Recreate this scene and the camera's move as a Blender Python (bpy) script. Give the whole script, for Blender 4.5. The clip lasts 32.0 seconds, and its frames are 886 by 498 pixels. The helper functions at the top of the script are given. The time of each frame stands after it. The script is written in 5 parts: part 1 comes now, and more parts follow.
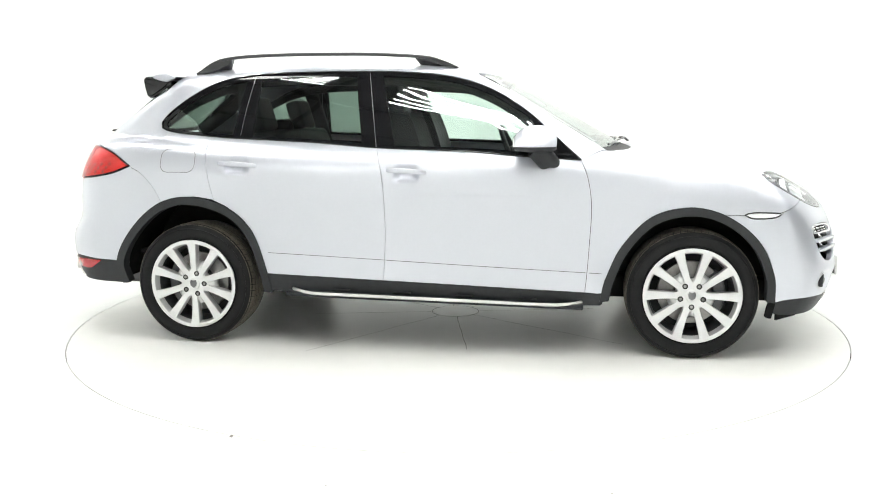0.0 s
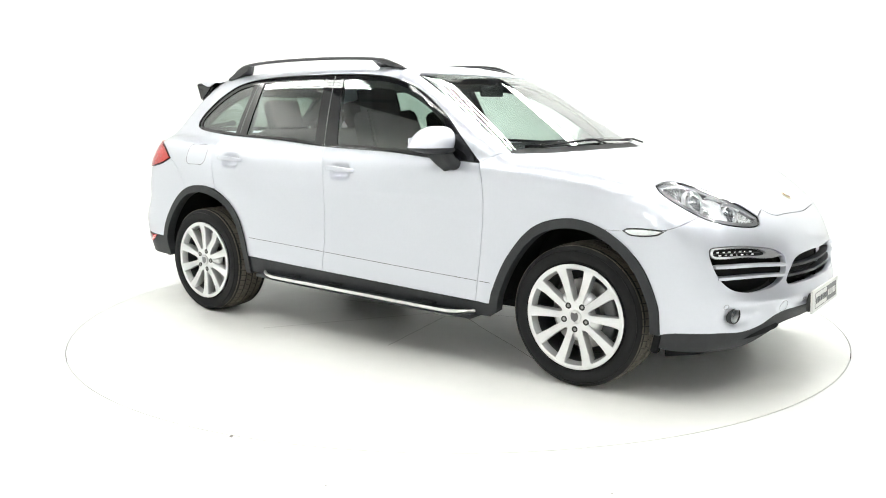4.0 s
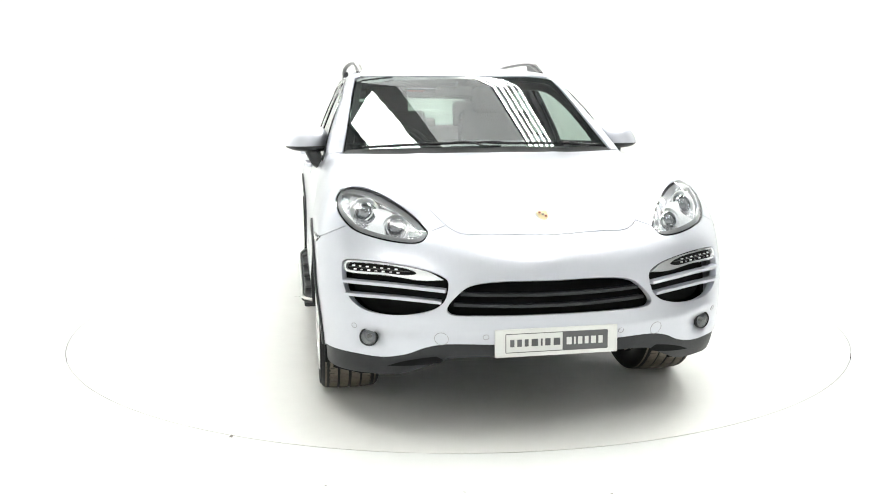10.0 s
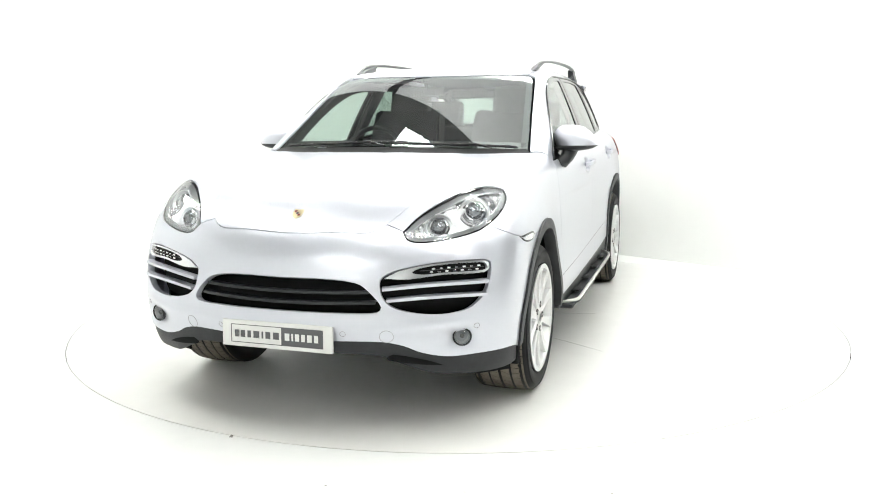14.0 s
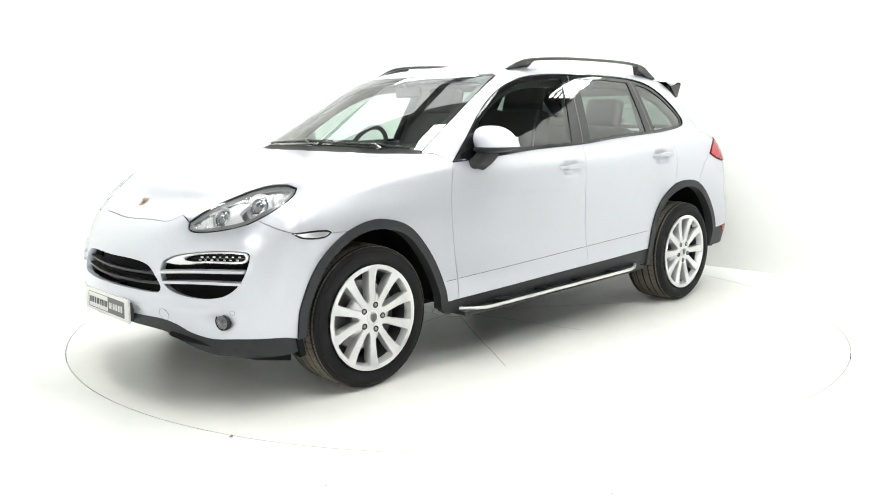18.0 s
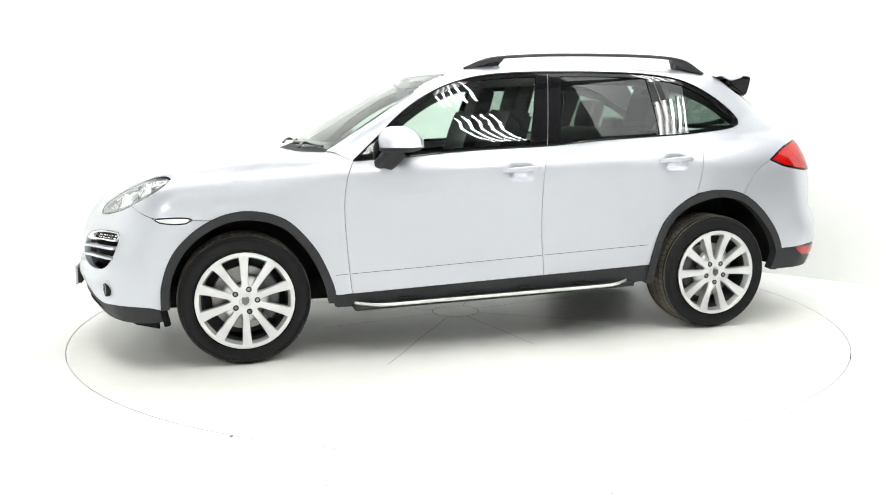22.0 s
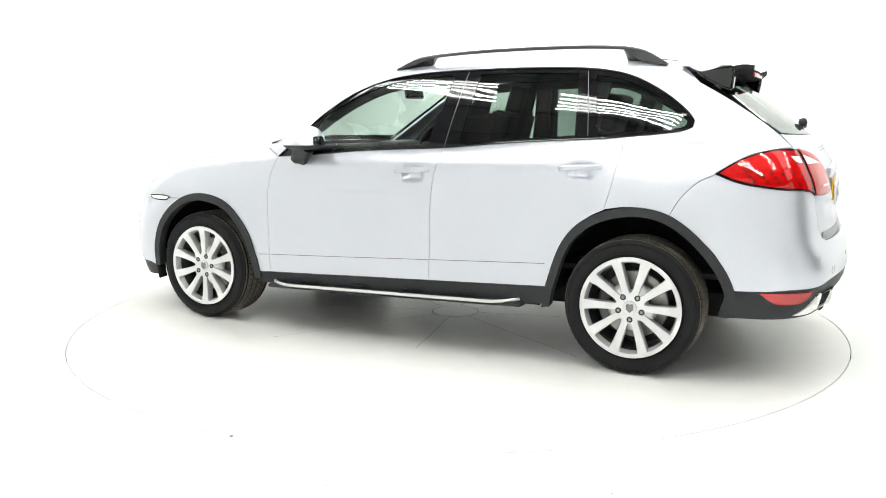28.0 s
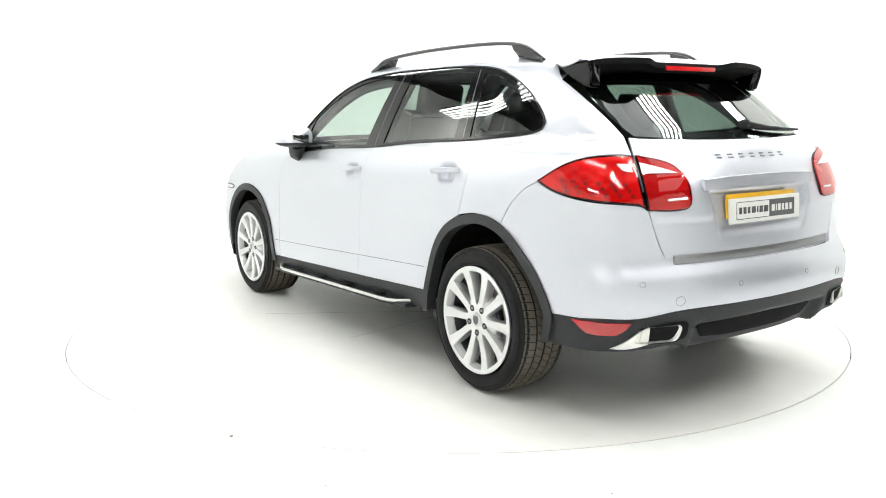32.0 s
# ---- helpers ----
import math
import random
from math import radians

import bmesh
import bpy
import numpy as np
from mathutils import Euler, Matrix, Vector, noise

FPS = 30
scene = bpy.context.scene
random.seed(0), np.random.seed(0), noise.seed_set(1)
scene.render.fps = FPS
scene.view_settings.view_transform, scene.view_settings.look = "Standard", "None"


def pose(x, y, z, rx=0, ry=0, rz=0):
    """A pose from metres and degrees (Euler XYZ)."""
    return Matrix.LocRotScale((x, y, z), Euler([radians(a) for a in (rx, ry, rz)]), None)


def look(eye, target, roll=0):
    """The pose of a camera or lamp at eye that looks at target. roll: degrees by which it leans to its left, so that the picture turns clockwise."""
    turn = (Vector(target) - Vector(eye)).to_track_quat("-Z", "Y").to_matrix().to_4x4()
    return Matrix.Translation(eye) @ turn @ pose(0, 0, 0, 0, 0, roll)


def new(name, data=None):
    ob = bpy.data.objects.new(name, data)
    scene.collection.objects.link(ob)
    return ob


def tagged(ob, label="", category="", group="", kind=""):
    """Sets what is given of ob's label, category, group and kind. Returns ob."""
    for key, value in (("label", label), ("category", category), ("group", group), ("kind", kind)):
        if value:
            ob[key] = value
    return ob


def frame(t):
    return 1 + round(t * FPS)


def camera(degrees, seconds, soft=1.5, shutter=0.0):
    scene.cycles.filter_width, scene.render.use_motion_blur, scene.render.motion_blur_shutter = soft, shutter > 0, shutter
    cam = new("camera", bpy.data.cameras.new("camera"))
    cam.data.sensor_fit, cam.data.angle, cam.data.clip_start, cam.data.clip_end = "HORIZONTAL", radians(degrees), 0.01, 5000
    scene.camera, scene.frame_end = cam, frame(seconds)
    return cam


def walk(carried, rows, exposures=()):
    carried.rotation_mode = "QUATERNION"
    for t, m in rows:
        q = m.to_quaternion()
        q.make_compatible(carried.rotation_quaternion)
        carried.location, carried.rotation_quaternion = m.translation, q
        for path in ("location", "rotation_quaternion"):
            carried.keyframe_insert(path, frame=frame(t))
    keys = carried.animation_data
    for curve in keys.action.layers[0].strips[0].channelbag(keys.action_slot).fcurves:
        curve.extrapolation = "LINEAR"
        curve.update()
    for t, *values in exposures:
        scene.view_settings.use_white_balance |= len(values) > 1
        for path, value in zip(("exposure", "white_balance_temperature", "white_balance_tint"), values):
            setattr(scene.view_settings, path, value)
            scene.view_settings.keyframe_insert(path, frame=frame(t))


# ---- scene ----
# ---------------------------------------------------------------- camera and the turning platform
cam = camera(56.14, 32.0, soft=1.0)
EYE = (0.0, -5.657, 1.3225)
YAW, PITCH, ROLL = 0.855, -9.03, -0.31
AHEAD = (-math.sin(radians(YAW)) * math.cos(radians(PITCH)), math.cos(radians(YAW)) * math.cos(radians(PITCH)), math.sin(radians(PITCH)))
CAM_POSE = look(EYE, Vector(EYE) + Vector(AHEAD), ROLL)
walk(cam, [(0.0, CAM_POSE), (32.0, CAM_POSE)])

TURN_T = (0.0, 3.5, 7.0, 10.5, 14.0, 17.5, 21.0, 24.5, 28.0, 32.0)
TURN_A = (-8.07, -32.87, -57.67, -82.54, -107.32, -131.87, -156.45, -181.09, -205.85, -234.24)
CAR_OFF = (0.004, -0.043)

# ---------------------------------------------------------------- world, lamps, exposure
world = bpy.data.worlds.new("world")
world.use_nodes = True
world.node_tree.nodes["Background"].inputs[0].default_value = (0.9, 0.95, 1.0, 1)
world.node_tree.nodes["Background"].inputs[1].default_value = 0.02
scene.world = world
scene.view_settings.exposure = 0.0


# ---------------------------------------------------------------- materials
def material(name, colour, rough=0.5, metal=0.0, coat=0.0, grain=0.0, scale=40.0, bump=0.0, second=None, spec=0.5, flake=0.0, streak=(1, 1, 1)):
    """A Principled surface with colour variation at two scales and fine relief."""
    m = bpy.data.materials.new(name)
    m.use_nodes = True
    nt = m.node_tree
    b = nt.nodes["Principled BSDF"]
    b.inputs["Base Color"].default_value = (*colour, 1)
    b.inputs["Roughness"].default_value, b.inputs["Metallic"].default_value = rough, metal
    b.inputs["Coat Weight"].default_value, b.inputs["Coat Roughness"].default_value = coat, 0.07
    b.inputs["Specular IOR Level"].default_value = spec
    if grain or bump or flake:
        co = nt.nodes.new("ShaderNodeTexCoord")
        mp = nt.nodes.new("ShaderNodeMapping")
        mp.inputs["Scale"].default_value = streak
        nt.links.new(co.outputs["Object"], mp.inputs[0])
        fine, broad = nt.nodes.new("ShaderNodeTexNoise"), nt.nodes.new("ShaderNodeTexNoise")
        fine.inputs["Scale"].default_value, broad.inputs["Scale"].default_value = scale, scale / 14
        fine.inputs["Detail"].default_value, broad.inputs["Detail"].default_value = 4, 5
        for n in (fine, broad):
            nt.links.new(mp.outputs[0], n.inputs["Vector"])
        both = nt.nodes.new("ShaderNodeMath")
        both.operation = "MULTIPLY_ADD"
        nt.links.new(broad.outputs["Fac"], both.inputs[0])
        both.inputs[1].default_value = 0.6
        half = nt.nodes.new("ShaderNodeMath")
        half.operation = "MULTIPLY"
        half.inputs[1].default_value = 0.4
        nt.links.new(fine.outputs["Fac"], half.inputs[0])
        nt.links.new(half.outputs[0], both.inputs[2])
        ramp = nt.nodes.new("ShaderNodeMapRange")
        ramp.inputs[1].default_value, ramp.inputs[2].default_value = 0.35, 0.65
        nt.links.new(both.outputs[0], ramp.inputs[0])
        mix = nt.nodes.new("ShaderNodeMix")
        mix.data_type = "RGBA"
        mix.inputs["A"].default_value = (*colour, 1)
        mix.inputs["B"].default_value = (*(second or [c * (1 - grain) for c in colour]), 1)
        nt.links.new(ramp.outputs[0], mix.inputs["Factor"])
        nt.links.new(mix.outputs["Result"], b.inputs["Base Color"])
        rr = nt.nodes.new("ShaderNodeMapRange")
        rr.inputs[3].default_value, rr.inputs[4].default_value = rough * 0.9, min(1, rough * 1.12)
        nt.links.new(both.outputs[0], rr.inputs[0])
        nt.links.new(rr.outputs[0], b.inputs["Roughness"])
        if bump:
            bp = nt.nodes.new("ShaderNodeBump")
            bp.inputs["Strength"].default_value, bp.inputs["Distance"].default_value = bump, 0.002
            nt.links.new(fine.outputs["Fac"], bp.inputs["Height"])
            nt.links.new(bp.outputs[0], b.inputs["Normal"])
    return m


def glass(name, tint, gloss=0.06, ior=1.5):
    """A thin tinted pane: clear colour, with a gloss that grows at grazing angles."""
    m = bpy.data.materials.new(name)
    m.use_nodes = True
    nt = m.node_tree
    nt.nodes.remove(nt.nodes["Principled BSDF"])
    clear, shine, facing, mix = (nt.nodes.new("ShaderNode" + k) for k in ("BsdfTransparent", "BsdfGlossy", "LayerWeight", "MixShader"))
    clear.inputs[0].default_value = (*tint, 1)
    shine.inputs["Roughness"].default_value = gloss * 0.2
    facing.inputs["Blend"].default_value = 0.5
    power, scale = nt.nodes.new("ShaderNodeMath"), nt.nodes.new("ShaderNodeMath")
    power.operation, scale.operation = "POWER", "MULTIPLY_ADD"
    f0 = 1.6 * ((ior - 1) / (ior + 1)) ** 2
    power.inputs[1].default_value = 3.8
    scale.inputs[1].default_value, scale.inputs[2].default_value = 1 - f0, f0
    nt.links.new(facing.outputs["Facing"], power.inputs[0])
    nt.links.new(power.outputs[0], scale.inputs[0])
    nt.links.new(scale.outputs[0], mix.inputs[0])
    nt.links.new(clear.outputs[0], mix.inputs[1])
    nt.links.new(shine.outputs[0], mix.inputs[2])
    nt.links.new(mix.outputs[0], nt.nodes["Material Output"].inputs[0])
    return m


def glow(name, colour, strength):
    m = bpy.data.materials.new(name)
    m.use_nodes = True
    b = m.node_tree.nodes["Principled BSDF"]
    b.inputs["Base Color"].default_value = (*colour, 1)
    b.inputs["Emission Color"].default_value, b.inputs["Emission Strength"].default_value = (*colour, 1), strength
    return m


WALL = material("white_studio_paint", (0.77, 0.775, 0.76), 0.7, grain=0.03, scale=6, bump=0.05)
FLOOR = material("white_floor_paint", (0.80, 0.802, 0.787), 0.42, grain=0.05, scale=9, bump=0.06, spec=0.4)
DISC = material("white_disc_paint", (0.80, 0.79, 0.765), 0.30, grain=0.06, scale=7, bump=0.06, spec=0.4)
GAP = material("dark_gap", (0.05, 0.05, 0.05), 0.8, grain=0.3, scale=30)
PALESHEET = glow("translucent_roof_sheet", (0.82, 0.84, 0.84), 1.3)
ROOFSHEET = material("grey_roof_sheet", (0.17, 0.172, 0.175), 0.6, grain=0.2, scale=3)
STEEL = material("dark_steel", (0.06, 0.06, 0.065), 0.5, metal=0.4, grain=0.2, scale=12)
TUBE = glow("lamp_tube", (0.985, 1.0, 0.965), 44.5)
CLOTH = glow("lit_diffuser_cloth", (0.985, 1.0, 0.975), 13.0)
PAINT = material("silver_white_car_paint", (0.585, 0.595, 0.65), 0.36, metal=0.66, coat=0.5, grain=0.02, scale=900, bump=0.015)
PLASTIC = material("dark_grey_plastic", (0.022, 0.0235, 0.026), 0.5, grain=0.25, scale=350, bump=0.2, spec=0.35)
BLACKGLOSS = material("gloss_black_trim", (0.006, 0.006, 0.007), 0.045, grain=0.1, scale=60)
RUBBER = material("tyre_rubber", (0.009, 0.009, 0.0095), 0.6, grain=0.35, scale=120, bump=0.2, spec=0.2)
TREAD = material("worn_tread_rubber", (0.145, 0.128, 0.100), 0.85, grain=0.35, scale=90, bump=0.4)
ALLOY = material("silver_alloy", (0.68, 0.68, 0.68), 0.33, metal=0.65, coat=0.3, grain=0.05, scale=200)
# darker alloy with the barrel's shade put into its colour; also for joint lines
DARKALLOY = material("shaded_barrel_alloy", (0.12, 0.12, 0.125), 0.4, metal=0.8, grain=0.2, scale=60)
DISCMETAL = material("brake_disc_steel", (0.35, 0.34, 0.33), 0.35, metal=0.9, grain=0.25, scale=70)
CHROME = material("bright_chrome", (0.85, 0.85, 0.86), 0.08, metal=1.0, grain=0.02, scale=50)
SATIN = material("satin_aluminium", (0.78, 0.77, 0.74), 0.3, metal=0.9, grain=0.08, scale=120, streak=(1, 12, 12))
LEATHER = material("black_leather", (0.013, 0.013, 0.014), 0.55, grain=0.3, scale=160, bump=0.3, spec=0.2)
CABINPLASTIC = material("charcoal_cabin_plastic", (0.017, 0.017, 0.018), 0.6, grain=0.2, scale=220, bump=0.2, spec=0.25)
LINING = material("dark_roof_lining", (0.06, 0.06, 0.062), 0.9, grain=0.1, scale=90)
MESHBLACK = material("black_intake_mesh", (0.007, 0.007, 0.0075), 0.8, grain=0.3, scale=300, bump=0.3, spec=0.15)
CLEAR = glass("clear_green_glass", (0.80, 0.90, 0.85), 0.04, 1.7)
PRIVACY = glass("dark_privacy_glass", (0.38, 0.47, 0.425), 0.04, 1.7)
LENS = glass("clear_lamp_lens", (0.95, 0.96, 0.97), 0.03, 1.5)
SMOKED = glass("smoked_fog_lens", (0.42, 0.43, 0.43), 0.03, 1.6)
REDBODY = material("red_reflector", (0.62, 0.014, 0.016), 0.25, coat=0.8, grain=0.3, scale=160, bump=0.2)
MIRROR = material("mirror_glass", (0.85, 0.87, 0.88), 0.02, metal=1.0)
PLATEWHITE = material("white_plate_plastic", (0.68, 0.68, 0.66), 0.4, grain=0.05, scale=60, coat=0.3)
PLATEGREY = material("dark_plate_grey", (0.09, 0.09, 0.095), 0.4, grain=0.1, scale=60)
AMBER = material("yellow_plate", (0.75, 0.42, 0.02), 0.4, grain=0.1, scale=60, coat=0.3)
GOLD = material("gold_enamel", (0.80, 0.70, 0.45), 0.3, metal=0.6, grain=0.1, scale=200)
LAMPBOWL = material("bright_lamp_bowl", (0.84, 0.845, 0.855), 0.24, metal=0.8, grain=0.25, scale=60)
PROJECTOR = material("grey_projector_glass", (0.30, 0.31, 0.33), 0.06, metal=0.75, grain=0.1, scale=60, coat=1.0)
CASING = material("grey_lamp_casing", (0.19, 0.192, 0.196), 0.3, metal=0.3, grain=0.1, scale=90)
CALIPER = material("grey_caliper", (0.12, 0.12, 0.125), 0.4, metal=0.5, grain=0.2, scale=80)
WHITELED = material("clear_reflector", (0.85, 0.86, 0.88), 0.15, metal=0.7, grain=0.1, scale=90)
RAIL = material("satin_black_rail", (0.03, 0.03, 0.032), 0.28, grain=0.15, scale=80)
REDINNER = material("deep_red_reflector", (0.44, 0.006, 0.010), 0.22, coat=0.8, grain=0.3, scale=160, bump=0.2)
REDDARK = material("dark_red_enamel", (0.22, 0.008, 0.01), 0.3, coat=0.5, grain=0.2, scale=120)
REDLENS_THIN = glass("thin_red_lens", (0.95, 0.25, 0.24), 0.05, 1.5)
STRIP = material("brushed_grey_strip", (0.30, 0.30, 0.31), 0.32, metal=0.9, grain=0.1, scale=120, streak=(12, 1, 12))
CRACK = material("grey_joint_dirt", (0.30, 0.285, 0.26), 0.9, grain=0.3, scale=60)
WAREHOUSE = material("dim_warehouse_sheet", (0.07, 0.072, 0.075), 0.8, grain=0.3, scale=2)
LAMPSILVER = material("lamp_housing_silver", (0.80, 0.81, 0.82), 0.3, metal=0.5, grain=0.12, scale=90)
NAMEBAR = material("grey_metal_bars", (0.22, 0.22, 0.23), 0.35, metal=0.7, grain=0.05, scale=90)

# ---------------------------------------------------------------- the car's outer form, as a solid in the car's own space
# x ahead, y to the car's left, z up; the middle between the axles on the floor is the origin
def curve(xs, ys):
    """A smooth monotone curve through a few points."""
    xs, ys = np.asarray(xs, float), np.asarray(ys, float)
    h = np.diff(xs)
    s = np.diff(ys) / h
    m = np.empty_like(xs)
    m[0], m[-1] = s[0], s[-1]
    w1, w2 = 2 * h[1:] + h[:-1], h[1:] + 2 * h[:-1]
    ok = s[1:] * s[:-1] > 0
    with np.errstate(divide="ignore", invalid="ignore"):
        m[1:-1] = np.where(ok, (w1 + w2) / (w1 / np.where(ok, s[:-1], 1) + w2 / np.where(ok, s[1:], 1)), 0)

    def at(x):
        x = np.asarray(x, float)
        i = np.clip(np.searchsorted(xs, x) - 1, 0, len(xs) - 2)
        u = (x - xs[i]) / h[i]
        uc = np.clip(u, 0, 1)
        y = (1 + 2 * uc) * (1 - uc) ** 2 * ys[i] + uc * (1 - uc) ** 2 * h[i] * m[i] + uc * uc * (3 - 2 * uc) * ys[i + 1] + uc * uc * (uc - 1) * h[i] * m[i + 1]
        return y + np.where(u < 0, (x - xs[i]) * m[i], 0) + np.where(u > 1, (x - xs[i + 1]) * m[i + 1], 0)
    return at


WX = [-2.45, -2.1, -1.75, -1.4475, -1.0, -0.3, 0.4, 0.9, 1.4475, 1.8, 2.1, 2.4]
WZ = [0.2, 0.4, 0.6, 0.8, 1.0, 1.15]
WY = [[.835, .855, .875, .875, .845, .785], [.885, .905, .915, .915, .895, .835], [.905, .93, .945, .95, .935, .88], [.92, .94, .955, .96, .945, .89],
      [.93, .95, .945, .945, .935, .885], [.94, .962, .94, .935, .922, .868], [.94, .962, .94, .93, .915, .865], [.93, .955, .94, .93, .905, .855],
      [.93, .945, .955, .955, .91, .85], [.92, .935, .95, .95, .885, .82], [.89, .905, .915, .90, .83, .75], [.80, .82, .82, .79, .71, .65]]
GX, GZ = np.linspace(-2.6, 2.6, 521), np.linspace(0.1, 1.3, 121)
_t = np.array([curve(WZ, row)(GZ) for row in WY])
_g = np.array([curve(WX, _t[:, j])(GX) for j in range(len(GZ))]).T
for _ in range(12):
    _g[1:-1] = (_g[:-2] + 2 * _g[1:-1] + _g[2:]) / 4
    _g[:, 1:-1] = (_g[:, :-2] + 2 * _g[:, 1:-1] + _g[:, 2:]) / 4
SIDE = _g


def side_w(x, z):
    """Half the car's width below the windows."""
    a = np.clip((x + 2.6) / 0.01, 0, 519.999)
    b = np.clip((z - 0.1) / 0.01, 0, 119.999)
    i, j = a.astype(int), b.astype(int)
    a, b = a - i, b - j
    return (SIDE[i, j] * (1 - a) + SIDE[i + 1, j] * a) * (1 - b) + (SIDE[i, j + 1] * (1 - a) + SIDE[i + 1, j + 1] * a) * b


nose_x = curve([0.15, 0.22, 0.32, 0.45, 0.60, 0.72, 0.82, 0.92, 1.1], [2.21, 2.295, 2.350, 2.372, 2.363, 2.328, 2.275, 2.19, 2.0])
tail_form_x = curve([0.15, 0.25, 0.35, 0.45, 0.58, 0.66, 0.72, 0.85, 0.97, 1.10, 1.22, 1.35], [-2.23, -2.33, -2.39, -2.425, -2.435, -2.41, -2.368, -2.36, -2.345, -2.29, -2.21, -2.10])
_z = np.linspace(0.05, 1.5, 581)
_k = np.exp(-(np.arange(-24, 25) * 0.0025 / 0.030) ** 2 / 2)
TAIL_Z, TAIL_X = _z[24:-24], np.convolve(tail_form_x(_z), _k / _k.sum(), "valid")


def tail_x(z):
    """The tail's outline over its height, with soft creases."""
    return np.interp(z, TAIL_Z, TAIL_X)


deck_z = curve([-2.4, -2.2, -1.9, -1.4, -0.6, 0.4, 0.95, 1.1, 1.3, 1.55, 1.8, 2.0, 2.15, 2.25, 2.35],
               [1.10, 1.215, 1.22, 1.20, 1.165, 1.14, 1.135, 1.13, 1.112, 1.083, 1.037, 0.985, 0.925, 0.87, 0.80])
roof_z = curve([-2.3, -1.95, -1.7, -1.4, -0.9, -0.4, 0.0, 0.3, 0.6], [1.445, 1.55, 1.606, 1.643, 1.666, 1.670, 1.652, 1.613, 1.545])
cabin_w = curve([-2.3, -2.0, -1.7, -1.3, -0.6, 0.2, 0.8, 1.2], [0.655, 0.735, 0.80, 0.845, 0.862, 0.862, 0.848, 0.81])
tumble = curve([1.0, 1.15, 1.3, 1.45, 1.58, 1.7], [-0.03, 0.0, 0.055, 0.122, 0.188, 0.27])


def smax(a, b, k):
    h = np.clip(k - np.abs(a - b), 0, None) / k
    return np.maximum(a, b) + h * h * k / 4


def lower(x, y, z):
    ay = np.abs(y)
    d = smax(ay - side_w(x, z), (x - nose_x(z) + 0.30 * ay ** 2 + 0.06 * ay ** 4) * 0.92, 0.13)
    d = smax(d, (tail_x(z) + 0.13 * ay ** 2 + 0.09 * ay ** 4 - x) * 0.95, 0.16)
    crest = 0.022 * np.exp(-((ay - 0.73) / 0.10) ** 2) * np.clip((x - 0.9) / 0.4, 0, 1) - 0.020 * (ay / 0.8) ** 2
    top = (z - deck_z(x) - crest) * 0.97
    d = smax(d, top, 0.085)
    return smax(d, 0.20 - z + 0 * x, 0.05)


def cabin(x, y, z):
    ay = np.abs(y)
    d = (ay - cabin_w(x) + tumble(z)) * 0.94
    d = smax(d, (z - roof_z(x) + 0.034 * (ay / 0.62) ** 2) * 0.98, 0.06)
    d = smax(d, (x - 1.12 + (z - 1.14) * 1.76 + 0.27 * ay ** 2) * 0.49, 0.05)
    d = smax(d, (-2.235 + (z - 1.20) * 1.30 + 0.22 * ay ** 2 - x) * 0.60, 0.07)
    d = smax(d, (tail_x(z) + 0.13 * ay ** 2 + 0.09 * ay ** 4 - x) * 0.95, 0.06)
    return smax(d, 0.9 - z, 0.02)


def solid(x, y, z):
    """Below zero inside the car's outer form."""
    a, b = lower(x, y, z), cabin(x, y, z)
    return -smax(-a, -b, 0.03)


def cast(start, way, reach=1.4, steps=70, field=solid):
    """Where rays from outside first meet the form: points (n, 3)."""
    start, way = np.asarray(start, float), np.asarray(way, float)
    lo = np.zeros(len(start))
    hi = np.full(len(start), reach)
    found = np.zeros(len(start), bool)
    last = np.zeros(len(start))
    for s in np.linspace(0, reach, steps):
        p = start + way * s
        hit = (field(*p.T) < 0) & ~found
        lo[hit], hi[hit] = last[hit], s
        found |= hit
        last[:] = s
    for _ in range(22):
        mid = (lo + hi) / 2
        p = start + way * mid[:, None]
        inside = field(*p.T) < 0
        hi = np.where(inside, mid, hi)
        lo = np.where(inside, lo, mid)
    return start + way * hi[:, None]


def slope(p, e=0.004, field=solid):
    """Outward unit normals of the form at points (n, 3)."""
    p = np.asarray(p, float)
    g = np.stack([field(*(p + d).T) - field(*(p - d).T) for d in np.eye(3) * e], -1)
    return g / np.linalg.norm(g, axis=1, keepdims=True)


# charts: flat coordinates (u, v) from which a ray goes to the form
def chart_left(uv):
    return np.stack([uv[:, 0], 0 * uv[:, 0] + 1.3, uv[:, 1]], -1), np.tile([0.0, -1.0, 0.0], (len(uv), 1))


def chart_top(uv):
    return np.stack([uv[:, 0], uv[:, 1], 0 * uv[:, 0] + 2.0], -1), np.tile([0.0, 0.0, -1.0], (len(uv), 1))


def polar(axis, sign):
    def chart(uv):
        way = np.stack([sign * np.cos(uv[:, 0]), np.sin(uv[:, 0]), 0 * uv[:, 0]], -1)
        return np.stack([axis + way[:, 0] * 1.45, way[:, 1] * 1.45, uv[:, 1]], -1), -way
    return chart


FRONT_AXIS, REAR_AXIS = 1.2, -1.25
chart_front, chart_rear = polar(FRONT_AXIS, 1), polar(REAR_AXIS, -1)


def chart_ahead(uv):
    return np.stack([0 * uv[:, 0] + 1.35, uv[:, 0], uv[:, 1]], -1), np.tile([-1.0, 0.0, 0.0], (len(uv), 1))


def chart_behind(uv):
    return np.stack([0 * uv[:, 0] - 2.9, uv[:, 0], uv[:, 1]], -1), np.tile([1.0, 0.0, 0.0], (len(uv), 1))


ROUND_Y, ROUND_Z, ROUND_K = 0.30, 0.70, 0.6


